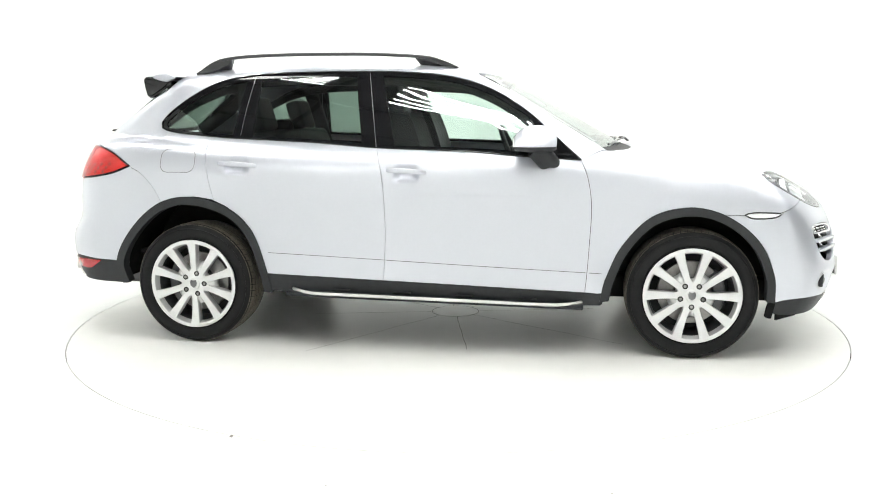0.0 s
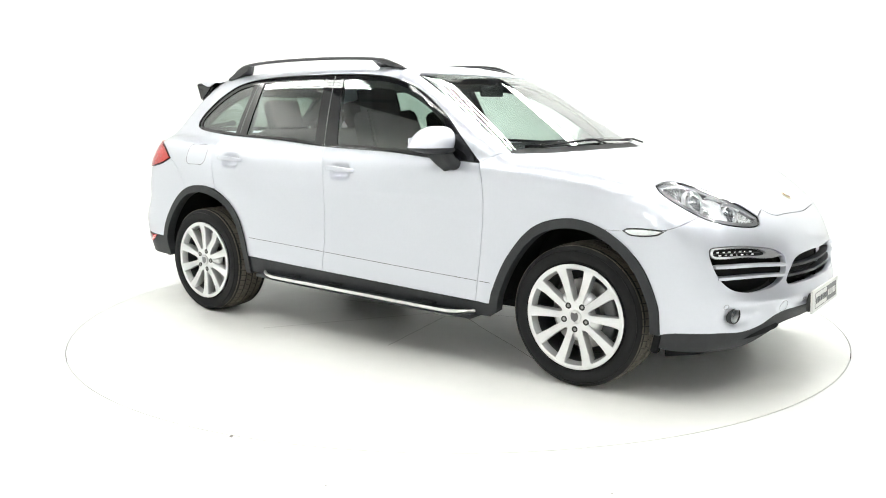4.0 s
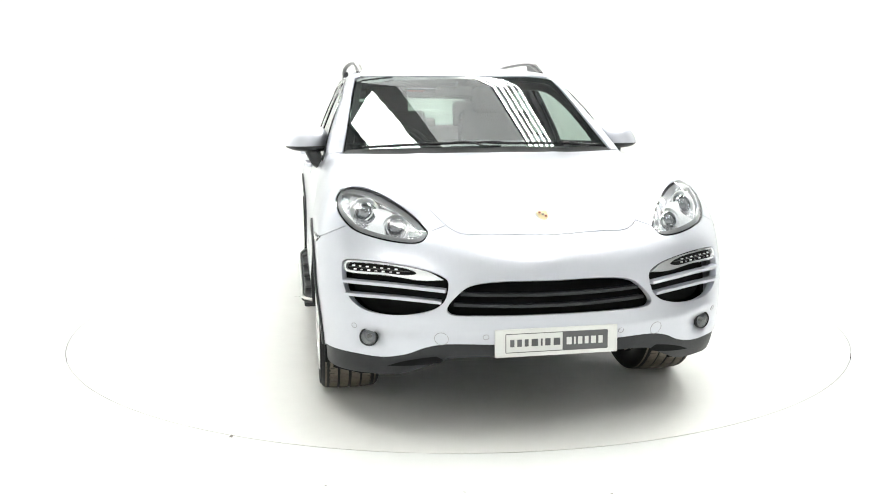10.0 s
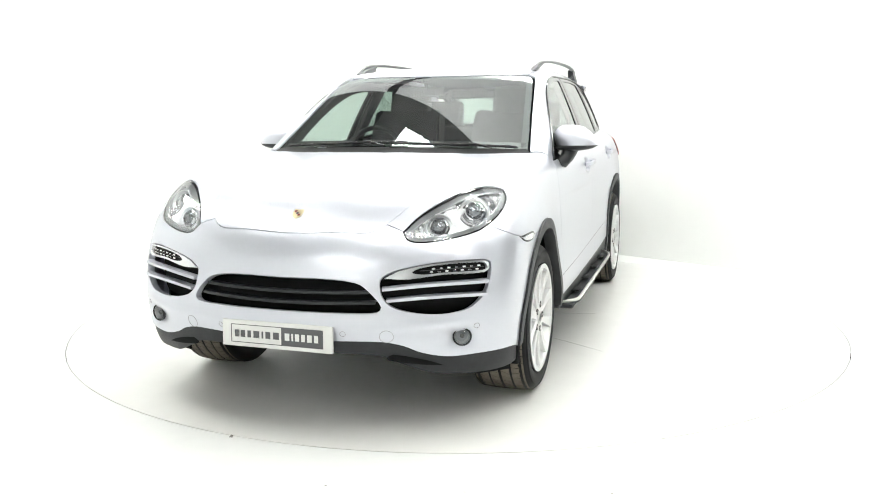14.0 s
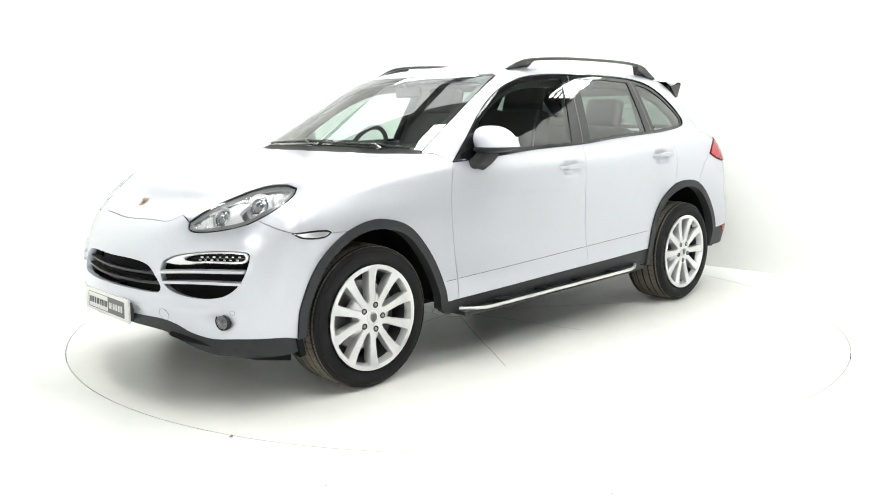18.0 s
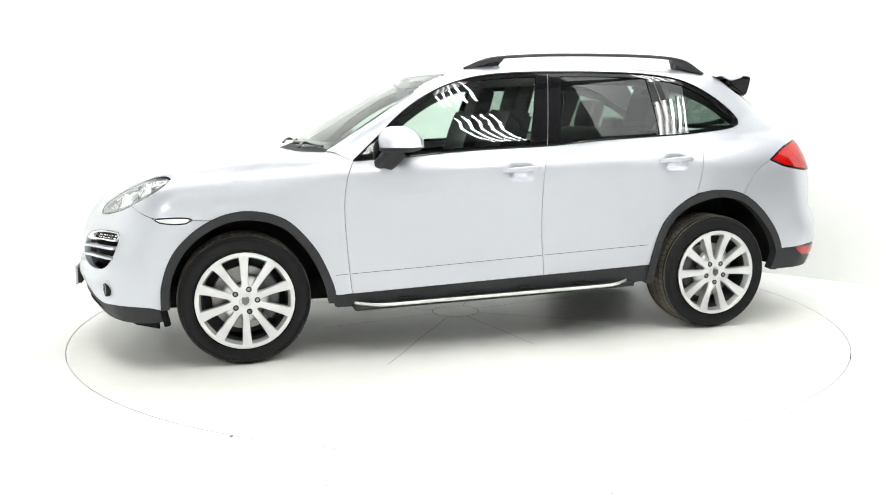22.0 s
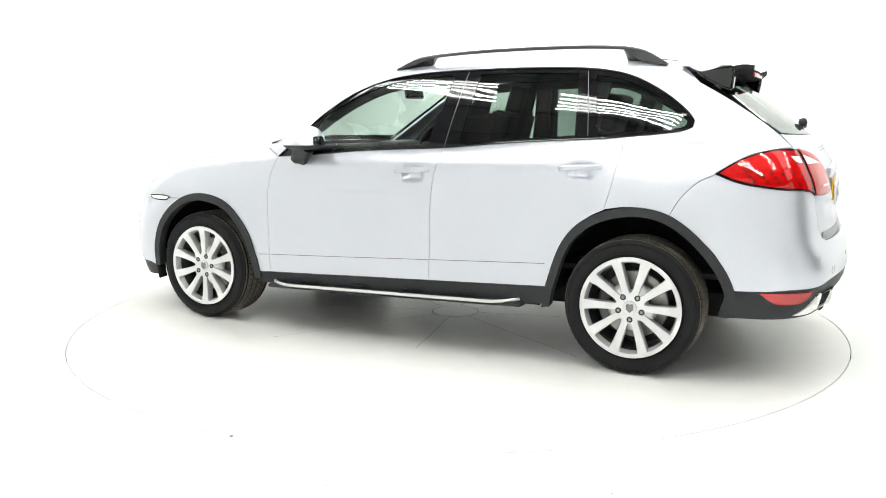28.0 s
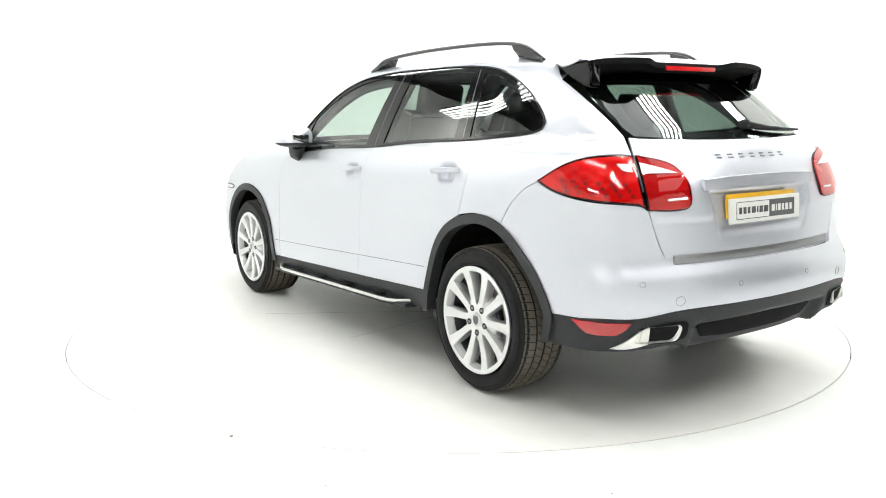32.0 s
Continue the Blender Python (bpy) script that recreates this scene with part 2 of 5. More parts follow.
def chart_round(uv):
    a = uv[:, 1] / ROUND_K
    way = np.stack([0 * a, np.cos(a), np.sin(a)], -1)
    return np.stack([uv[:, 0], ROUND_Y + way[:, 1] * 1.2, ROUND_Z + way[:, 2] * 1.2], -1), -way


def to_left(p):
    return np.stack([p[:, 0], p[:, 2]], -1)


def to_top(p):
    return p[:, :2].copy()


def to_front(p):
    return np.stack([np.arctan2(p[:, 1], p[:, 0] - FRONT_AXIS), p[:, 2]], -1)


def to_rear(p):
    return np.stack([np.arctan2(p[:, 1], REAR_AXIS - p[:, 0]), p[:, 2]], -1)


def to_round(p):
    return np.stack([p[:, 0], ROUND_K * np.arctan2(p[:, 2] - ROUND_Z, p[:, 1] - ROUND_Y)], -1)


def place(chart, *uv):
    """Points on the form from chart coordinates."""
    return cast(*chart(np.array(uv, float)))

# ---------------------------------------------------------------- mesh tools
from mathutils.geometry import delaunay_2d_cdt


def part(name, data, mat, parent=None, label=""):
    """Links a bmesh or mesh as one object, under a thing or part if given."""
    if isinstance(data, bmesh.types.BMesh):
        me = bpy.data.meshes.new(name)
        data.to_mesh(me)
        data.free()
    else:
        me = data
    if not me.materials:
        for m in mat if isinstance(mat, (list, tuple)) else (mat,):
            me.materials.append(m)
    ob = new(name, me)
    if parent is not None:
        ob.parent = parent
    return tagged(ob, label)


def smooth(bm, angle=40):
    bm.normal_update()
    for f in bm.faces:
        f.smooth = True
    for e in bm.edges:
        if len(e.link_faces) == 2 and e.calc_face_angle(0) > radians(angle):
            e.smooth = False
    return bm


def box(sx, sy, sz, at=(0, 0, 0), bevel=0.0, turn=None, seg=2):
    bm = bmesh.new()
    bmesh.ops.create_cube(bm, size=1)
    bmesh.ops.scale(bm, vec=(sx, sy, sz), verts=bm.verts)
    if bevel:
        bmesh.ops.bevel(bm, geom=list(bm.edges), offset=bevel, segments=seg, affect="EDGES", profile=0.6)
    if turn is not None:
        bmesh.ops.transform(bm, matrix=turn, verts=bm.verts)
    bmesh.ops.translate(bm, vec=at, verts=bm.verts)
    return smooth(bm)


def add(bm, other):
    """Joins another bmesh into bm."""
    me = bpy.data.meshes.new("joined")
    other.to_mesh(me)
    other.free()
    bm.from_mesh(me)
    bpy.data.meshes.remove(me)
    return bm


def lathe(profile, n=64, axis="y", closed=False):
    """A turned form: profile of (radius, along) round the axis."""
    bm = bmesh.new()
    rings = []
    for r, a in profile:
        ring = []
        for i in range(n):
            c, s = math.cos(2 * math.pi * i / n) * r, math.sin(2 * math.pi * i / n) * r
            ring.append(bm.verts.new({"y": (c, a, s), "z": (c, s, a), "x": (a, c, s)}[axis]))
        rings.append(ring)
    pairs = list(zip(rings, rings[1:])) + ([(rings[-1], rings[0])] if closed else [])
    for a, b in pairs:
        for i in range(n):
            bm.faces.new((a[i], a[(i + 1) % n], b[(i + 1) % n], b[i]))
    bmesh.ops.recalc_face_normals(bm, faces=bm.faces)
    return smooth(bm, 35)


def sweep(path, shape, closed=False, scales=None, up=(0, 0, 1), caps=True):
    """A bar along a path: shape is a closed outline of (side, up) metres."""
    bm = bmesh.new()
    path = [Vector(p) for p in path]
    rings = []
    for i, p in enumerate(path):
        a = path[i - 1] if i or closed else path[0]
        b = path[(i + 1) % len(path)] if i + 1 < len(path) or closed else path[-1]
        d = (b - a).normalized()
        s = d.cross(Vector(up)).normalized()
        u = s.cross(d)
        k = scales[i] if scales else 1
        k = k if isinstance(k, tuple) else (k, k)
        rings.append([bm.verts.new(p + s * x * k[0] + u * y * k[1]) for x, y in shape])
    n = len(shape)
    for a, b in list(zip(rings, rings[1:])) + ([(rings[-1], rings[0])] if closed else []):
        for i in range(n):
            bm.faces.new((a[i], a[(i + 1) % n], b[(i + 1) % n], b[i]))
    if caps and not closed:
        bm.faces.new(rings[0])
        bm.faces.new(rings[-1])
    bmesh.ops.recalc_face_normals(bm, faces=bm.faces)
    return smooth(bm, 50)


def rounded(w, h, r, n=4):
    """A rounded rectangle's outline."""
    out = []
    for cx, cy, a0 in ((w / 2 - r, h / 2 - r, 0), (-w / 2 + r, h / 2 - r, 90), (-w / 2 + r, -h / 2 + r, 180), (w / 2 - r, -h / 2 + r, 270)):
        for i in range(n + 1):
            a = radians(a0 + 90 * i / n)
            out.append((cx + r * math.cos(a), cy + r * math.sin(a)))
    return out


def ring_shape(r, n=10):
    return [(r * math.cos(2 * math.pi * i / n), r * math.sin(2 * math.pi * i / n)) for i in range(n)]


def flowing(points, closed=True, step=0.02):
    """A smooth line through points (any dimension); a point given twice is a corner."""
    pts = [np.asarray(p, float) for p in points]
    sharp, clean = [], []
    for p in pts:
        if clean and np.allclose(p, clean[-1]):
            sharp[-1] = True
        else:
            clean.append(p)
            sharp.append(False)
    n, out = len(clean), []
    for i in range(n if closed else n - 1):
        a, b = clean[i], clean[(i + 1) % n]
        p = clean[i - 1] if (closed or i) else a
        q = clean[(i + 2) % n] if (closed or i + 2 < n) else b
        length = np.linalg.norm(b - a)
        k = max(1, int(np.ceil(length / step)))
        ta = (b - a) if sharp[i] or (not closed and i == 0) else (b - p) * length / max(1e-6, np.linalg.norm(b - a) + np.linalg.norm(a - p))
        tb = (b - a) if sharp[(i + 1) % n] or (not closed and i == n - 2) else (q - a) * length / max(1e-6, np.linalg.norm(b - a) + np.linalg.norm(q - b))
        for j in range(k):
            u = j / k
            out.append((2 * u ** 3 - 3 * u * u + 1) * a + (u ** 3 - 2 * u * u + u) * ta + (3 * u * u - 2 * u ** 3) * b + (u ** 3 - u * u) * tb)
    if not closed:
        out.append(clean[-1])
    return np.array(out)


def inside(pts, poly):
    x, y = pts[:, 0], pts[:, 1]
    a, b = poly, np.roll(poly, -1, 0)
    hit = np.zeros(len(pts), bool)
    for (x0, y0), (x1, y1) in zip(a, b):
        if y0 == y1:
            continue
        hit ^= ((y0 > y) != (y1 > y)) & (x < (x1 - x0) * (y - y0) / (y1 - y0) + x0)
    return hit


def shrink(poly, d):
    """Moves a closed outline inwards."""
    a, b = np.roll(poly, 1, 0), np.roll(poly, -1, 0)
    area = np.sum(poly[:, 0] * b[:, 1] - b[:, 0] * poly[:, 1])
    t = b - a
    n = np.stack([-t[:, 1], t[:, 0]], -1) / np.maximum(1e-9, np.linalg.norm(t, axis=1, keepdims=True)) * (1 if area > 0 else -1)
    return poly + n * d


def far_from(pts, poly, d):
    keep = np.ones(len(pts), bool)
    for p in poly:
        keep &= ((pts - p) ** 2).sum(1) > d * d
    return keep


def flat_mesh(poly, holes, step):
    """Triangles that fill an outline: points (n, 2) and faces."""
    lo, hi = poly.min(0), poly.max(0)
    gx, gy = np.meshgrid(np.arange(lo[0], hi[0], step), np.arange(lo[1], hi[1], step * 0.9))
    gx = gx + (np.arange(gx.shape[0]) % 2)[:, None] * step / 2
    grid = np.stack([gx.ravel(), gy.ravel()], -1)
    if len(grid):
        grid = grid[inside(grid, poly)]
        grid = grid[far_from(grid, poly, step * 0.6)]
        for h in holes:
            grid = grid[~inside(grid, h)]
            grid = grid[far_from(grid, h, step * 0.6)]
    verts, edges = [], []
    for loop in (poly, *holes):
        k = len(verts)
        verts += [Vector(p) for p in loop]
        edges += [(k + i, k + (i + 1) % len(loop)) for i in range(len(loop))]
    verts += [Vector(p) for p in grid]
    v, _, f, *_ = delaunay_2d_cdt(verts, edges, [], 0, 1e-6)
    uv = np.array([tuple(p) for p in v])
    tri = np.array([t for t in f if len(t) == 3])
    c = uv[tri].mean(1)
    ok = inside(c, poly)
    for h in holes:
        ok &= ~inside(c, h)
    return uv, tri[ok]


def panel_data(chart, outline, holes=(), step=0.03, depth=0.014, lift=0.0, flange=0.0, gap=0.0, dish=None, shapes=None):
    """Points, faces and normals of a skin on the car's form inside an outline, with a folded-in rim."""
    poly = np.asarray(outline, float)
    if gap:
        poly = shrink(poly, gap)
    uv, tri = flat_mesh(poly, [np.asarray(h, float) for h in holes], step)
    p = cast(*chart(uv))
    n = slope(p)
    if dish is not None:
        p = p + n * np.asarray(dish(uv, p))[:, None]
        e = 0.004
        q = []
        for d in ((e, 0), (0, e)):
            w = cast(*chart(uv + d))
            q.append(w + slope(w) * np.asarray(dish(uv + d, w))[:, None] - p)
        m = np.cross(q[0], q[1])
        m /= np.maximum(1e-12, np.linalg.norm(m, axis=1, keepdims=True))
        n = m * np.sign((m * n).sum(1, keepdims=True))
    p = p + n * lift
    a, b, c = p[tri[:, 0]], p[tri[:, 1]], p[tri[:, 2]]
    flip = (np.cross(b - a, c - a) * n[tri[:, 0]]).sum(1) < 0
    tri[flip] = tri[flip][:, ::-1]
    count = {}
    for t in tri:
        for i in range(3):
            e = (int(t[i]), int(t[(i + 1) % 3]))
            count[e] = True
    rim = [e for e in count if (e[1], e[0]) not in count]
    verts, norms, faces = list(p), list(n), [tuple(int(i) for i in t) for t in tri]
    if depth and rim:
        out = {}
        for i, j in rim:
            d = p[j] - p[i]
            s = np.cross(d, n[i])
            s /= max(1e-9, np.linalg.norm(s))
            for k in (i, j):
                out.setdefault(k, np.zeros(3))
                out[k] += s
        ids = {}
        for k, s in out.items():
            s = s / max(1e-9, np.linalg.norm(s))
            ids[k] = len(verts)
            verts += [p[k], p[k] - n[k] * depth]
            norms += [s * 0.8 + n[k] * 0.2, s]
            if flange:
                verts += [p[k] - n[k] * depth, p[k] - n[k] * depth + s * flange]
                norms += [n[k], n[k]]
        for i, j in rim:
            a, b = ids[i], ids[j]
            faces.append((b, a, a + 1, b + 1))
            if flange:
                faces.append((b + 2, a + 2, a + 3, b + 3))
    return np.array(verts), np.array(norms), faces


def skin_mesh(name, data, mirrored=False):
    verts, norms, faces = data
    if mirrored:
        verts, norms = verts * (1, -1, 1), norms * (1, -1, 1)
        faces = [f[::-1] for f in faces]
    me = bpy.data.meshes.new(name)
    me.from_pydata(verts.tolist(), [], faces)
    me.shade_smooth()
    me.normals_split_custom_set_from_vertices((norms / np.maximum(1e-9, np.linalg.norm(norms, axis=1, keepdims=True))).tolist())
    return me


def skin(name, mat, parent, chart, outline, label="", both=False, **kw):
    """A skin part; both: one for each side of the car (left first). parent may be a pair."""
    data = panel_data(chart, outline, **kw)
    pair = parent if isinstance(parent, tuple) else (parent, parent)
    left = part(name, skin_mesh(name, data), mat, pair[0], label)
    if not both:
        return left
    return left, part(name, skin_mesh(name, data, True), mat, pair[1], label)


def mirrored(bm):
    """A copy of a bmesh for the car's other side."""
    other = bm.copy()
    bmesh.ops.scale(other, vec=(1, -1, 1), verts=other.verts)
    bmesh.ops.reverse_faces(other, faces=other.faces)
    return other


def twin(name, bm, mat, parent, label=""):
    """The same part on both sides of the car, mirrored."""
    pair = parent if isinstance(parent, tuple) else (parent, parent)
    other = mirrored(bm)
    return part(name, bm, mat, pair[0], label), part(name, other, mat, pair[1], label)


def on_form(chart, uv, lift=0.0):
    """Points on the car's form, lifted along its normal."""
    p = cast(*chart(np.atleast_2d(np.asarray(uv, float))))
    return p + slope(p) * lift

# ---------------------------------------------------------------- studio
FLOOR_Z = -0.016   # the wheels stand on this


def studio():
    """White cove: floor, curved walls, dark warehouse roof with banks of lamp tubes."""
    R = 2.482
    # fixed floor round the platform
    bm = bmesh.new()
    n = 192
    rings = []
    for r, z in ((R + 0.003, -0.046), (R + 0.003, FLOOR_Z), (R + 0.4, FLOOR_Z), (4.0, FLOOR_Z), (16.0, FLOOR_Z)):
        rings.append([bm.verts.new((r * math.cos(2 * math.pi * i / n), r * math.sin(2 * math.pi * i / n), z)) for i in range(n)])
    for a, b in zip(rings, rings[1:]):
        for i in range(n):
            bm.faces.new((a[i], b[i], b[(i + 1) % n], a[(i + 1) % n]))
    tagged(part("floor", smooth(bm), FLOOR), "white painted studio floor round the platform", "floor", kind="structure")
    tagged(part("floor_pit", lathe([(0.01, -0.066), (R + 0.05, -0.066), (R + 0.05, -0.046)], 96, "z"), GAP), "dark pit under the turning platform", "floor", kind="structure")

    # the white cove walls, joined by wide curves in plan
    h = 3.0
    cove("wall_north_east", [(5.4, -1.03), (0.9, 3.0)], h, "plain white studio wall behind the platform", 0.0)
    c = Vector((-2.35, 2.25))
    arc = [(0.9, 3.0), (0.3, 3.54)] + [(c.x + 2.9 * math.cos(radians(k)), c.y + 2.9 * math.sin(radians(k)) * 1.0) for k in range(52, 186, 9)] + [(-5.25, 0.0), (-5.25, -5.0)]
    cove("wall_north_west", arc, 4.6, "white curved studio backdrop wall", 0.9)
    cove("wall_south_west", [(-5.25, -5.0), (-4.4, -7.0), (-2.4, -8.0), (0.0, -8.2)], 4.3, "white wall of the studio beside the camera", 0.0)
    cove("wall_south_east", [(0.0, -8.2), (3.2, -7.6), (5.2, -5.6), (5.5, -3.9)], h, "white wall of the studio behind the camera", 0.0)
    big = pose(0, -1.5, 0, 0, 0, 45)
    for k, (name, x, y, sx, sy) in enumerate((("wall_warehouse_1", 0, 9.6, 19.2, 0.2), ("wall_warehouse_2", 0, -9.6, 19.2, 0.2), ("wall_warehouse_3", 9.5, 0, 0.2, 18.8), ("wall_warehouse_4", -9.5, 0, 0.2, 18.8))):
        bm = box(sx, sy, 4.9, (x, y, 2.5))
        bmesh.ops.transform(bm, matrix=big, verts=bm.verts)
        tagged(part(name, bm, WAREHOUSE), "dim outer warehouse wall", "wall", kind="structure")


def cove(name, line, h, label, fillet):
    """A wall along a line in plan, with thickness and, if wanted, a swept foot."""
    pts = [Vector(p) for p in line]
    prof = [(0.0, 0.0)] if not fillet else [(-fillet + fillet * math.sin(radians(k * 7.5)), fillet - fillet * math.cos(radians(k * 7.5)) + 0.003) for k in range(13)]
    prof = [(p, q + FLOOR_Z) for p, q in prof] + [(0.0, h), (0.15, h), (0.15, FLOOR_Z)]
    bm = bmesh.new()
    rows = []
    for i, p in enumerate(pts):
        d = (pts[min(i + 1, len(pts) - 1)] - pts[max(i - 1, 0)]).normalized()
        o = Vector((d.y, -d.x))
        rows.append([bm.verts.new((p.x + o.x * a, p.y + o.y * a, b)) for a, b in prof])
    for a, b in zip(rows, rows[1:]):
        for j in range(len(prof) - 1):
            bm.faces.new((a[j], b[j], b[j + 1], a[j + 1]))
    bm.faces.new(rows[0])
    bm.faces.new(rows[-1])
    bmesh.ops.recalc_face_normals(bm, faces=bm.faces)
    tagged(part(name, smooth(bm, 35), WALL), label, "wall", kind="structure")


def ceiling():
    """A grey sheeted warehouse roof with dark joints and cross beams, in one mesh that lies askew over the place."""
    bm = bmesh.new()
    z = 5.0
    add(bm, box(20, 20, 0.1, (0, 0, z + 0.05)))
    for f in bm.faces:
        f.material_index = 0
    pale = bmesh.new()
    for k in range(5):
        add(pale, box(0.345, 20, 0.02, (1.93 + 0.352 * k, 0, z - 0.012)))
    for f in pale.faces:
        f.material_index = 2
    dark = bmesh.new()
    for x in np.arange(-9.6, 1.5, 1.3):
        add(dark, box(0.045, 20, 0.06, (x, 0, z - 0.032)))
    for y in np.arange(-9.0, 9.6, 3.2):
        add(dark, box(20, 0.10, 0.18, (0, y, z - 0.16)))
    for f in dark.faces:
        f.material_index = 1
    for piece in (dark, pale):
        me = bpy.data.meshes.new("joined")
        piece.to_mesh(me)
        piece.free()
        bm.from_mesh(me)
    bmesh.ops.transform(bm, matrix=pose(0, -1.5, 0, 0, 0, 45), verts=bm.verts)
    tagged(part("ceiling", bm, (ROOFSHEET, STEEL, PALESHEET)), "dark sheeted warehouse roof with a strip of translucent sheets", "ceiling", kind="structure")


def lamp_bank(x, y, z, turn, tubes=5, length=1.95, pitch=0.100, cloth=False, group="lamp banks over the platform"):
    """A hanging batten frame with parallel lamp tubes, or with a white diffuser cloth drawn over them."""
    label = "hanging lamp frame covered with a white diffuser cloth" if cloth else "hanging frame of parallel white fluorescent tubes"
    e = tagged(new("lamp_bank"), label, "ceiling lamp", group)
    e.matrix_world = pose(x, y, z, 0, 0, turn)
    w = pitch * (tubes - 1)
    for s in (-1, 1):
        part("crossbar", box(w + 0.1, 0.04, 0.03, (0, s * length * 0.42, 0.05), 0.006), STEEL, e)
        part("hanger", sweep([(0, s * length * 0.42, 0.06), (0, s * length * 0.42, 4.9 - z)], ring_shape(0.006, 6), up=(1, 0, 0)), STEEL, e)
    if cloth:
        bm = bmesh.new()
        bmesh.ops.create_grid(bm, x_segments=8, y_segments=40, size=0.5)
        rng = random.Random(11)
        for v in bm.verts:
            edge = abs(v.co.y) > 0.49 or abs(v.co.x) > 0.49
            v.co = (v.co.x * (w + 0.08) + (rng.uniform(-0.012, 0.012) if edge else 0), v.co.y * length + (rng.uniform(-0.015, 0.015) if edge else 0), -0.02 - 0.02 * math.cos(v.co.x * 3))
        ret = bmesh.ops.extrude_face_region(bm, geom=list(bm.faces))
        bmesh.ops.translate(bm, vec=(0, 0, 0.003), verts=[q for q in ret["geom"] if isinstance(q, bmesh.types.BMVert)])
        bmesh.ops.recalc_face_normals(bm, faces=bm.faces)
        part("diffuser_cloth", smooth(bm, 60), CLOTH, e, "white diffuser cloth with a frayed edge")
        return e
    for i in range(tubes):
        tx = -w / 2 + i * pitch
        part("reflector", box(0.046, length, 0.03, (tx, 0, 0.024), 0.006), GAP, e)
        part("tube", sweep([(tx, -length / 2, -0.012), (tx, length / 2, -0.012)], [(p * 1.2, q) for p, q in ring_shape(0.0128, 8)]), TUBE, e)
    return e


def platform():
    """The turning disc, with joints and cracks in its paint near the middle."""
    e = tagged(new("turning_platform"), "round white painted turntable with cracked joints", "turntable")
    n, R = 192, 2.4792
    part("top_plate", lathe([(0.0001, 0.0), (0.5, 0.0), (1.2, 0.0), (2.0, 0.0), (R, 0.0), (R, -0.028), (0.0001, -0.028)], n, "z"), DISC, e)
    part("centre_plate", lathe([(0.0001, 0.0025), (0.155, 0.0025), (0.158, 0.0)], 64, "z"), DISC, e)
    part("centre_joint", lathe([(0.160, 0.001), (0.1645, 0.001)], 64, "z"), CRACK, e)
    rng = random.Random(4)
    for k in range(8):
        a = radians(45 * k + 12)
        pts = []
        for i in range(9):
            r = 0.168 + (1.15 if k % 2 else 0.8) * i / 8
            b = a + rng.uniform(-0.02, 0.02) * (0.35 / (0.35 + r))
            pts.append((r * math.cos(b), r * math.sin(b), 0.001))
        part("joint", sweep(pts, [(-0.0018, 0), (0.0018, 0), (0, 0.0005)], caps=False), CRACK, e)
    return e


def floor_marks():
    """Small scuffs and a little wedge on the fixed floor at the platform's edge."""
    bm = box(0.014, 0.02, 0.008, (0, 0, 0), 0.002)
    for v in bm.verts:
        if v.co.z > 0:
            v.co.x *= 0.4
            v.co.y *= 0.4
    ob = part("edge_wedge", bm, CRACK)
    ob.location = (-0.955, -2.305, FLOOR_Z + 0.004)
    tagged(ob, "tiny grey wedge on the floor beside the turntable", "wedge")
    for i, (x, y) in enumerate(((-0.48, -2.78), (0.03, -2.83), (0.56, -2.84))):
        me = lathe([(0.0001, 0.0008), (0.0025, 0.0006), (0.0035, 0.0)], 10, "z")
        bmesh.ops.scale(me, vec=(1.6, 1, 1), verts=me.verts)
        ob = part("scuff", me, CRACK)
        ob.location = (x, y, FLOOR_Z)
        tagged(ob, "faint grey scuff in the floor paint", "scuff", "floor scuffs")

# ---------------------------------------------------------------- the car
def outline(*runs, conv, step=0.02):
    """A closed chart outline from runs of points on the form; each run flows, runs meet at corners."""
    out = []
    for run in runs:
        q = conv(np.asarray(run, float))
        q = flowing(q, closed=False, step=step)
        if out and np.linalg.norm(out[-1] - q[0]) < 1e-3:
            q = q[1:]
        out += list(q)
    if np.linalg.norm(out[0] - out[-1]) < 1e-3:
        out.pop()
    return np.array(out)


def half_to_whole(poly):
    """Joins an outline's half (v of the first coordinate 0 or more) with its mirror image."""
    other = poly[::-1] * (-1, 1)
    keep = [p for p in other if abs(p[0]) > 1e-4]
    return np.array(list(poly) + keep)


def arc_inner(points, centre, k):
    c = np.array(centre)
    return [tuple(c + (np.array(p) - c) * k) for p in points]


DOOR_FRONT = [(0.832, 1.083), (0.871, 0.985), (0.893, 0.838), (0.886, 0.624), (0.873, 0.429), (0.865, 0.350)]
DOOR_GAP = [(-0.279, 0.392), (-0.274, 0.55), (-0.271, 0.702), (-0.289, 0.968), (-0.333, 1.150)]
BELT = [(0.832, 1.083), (0.481, 1.104), (0.203, 1.128), (-0.333, 1.150), (-0.711, 1.180), (-1.243, 1.207), (-1.36, 1.216)]
DOOR_REAR = [(-1.36, 1.216), (-1.359, 1.131), (-1.33, 0.97), (-1.298, 0.853)]
F_ARCH = [(1.885, 0.315), (1.871, 0.469), (1.777, 0.661), (1.609, 0.791), (1.430, 0.833), (1.222, 0.781), (1.064, 0.617), (0.972, 0.419), (0.948, 0.30)]
R_ARCH = [(-1.925, 0.33), (-1.951, 0.47), (-1.838, 0.663), (-1.644, 0.825), (-1.443, 0.865), (-1.205, 0.797), (-1.071, 0.663), (-0.982, 0.413), (-0.962, 0.30)]
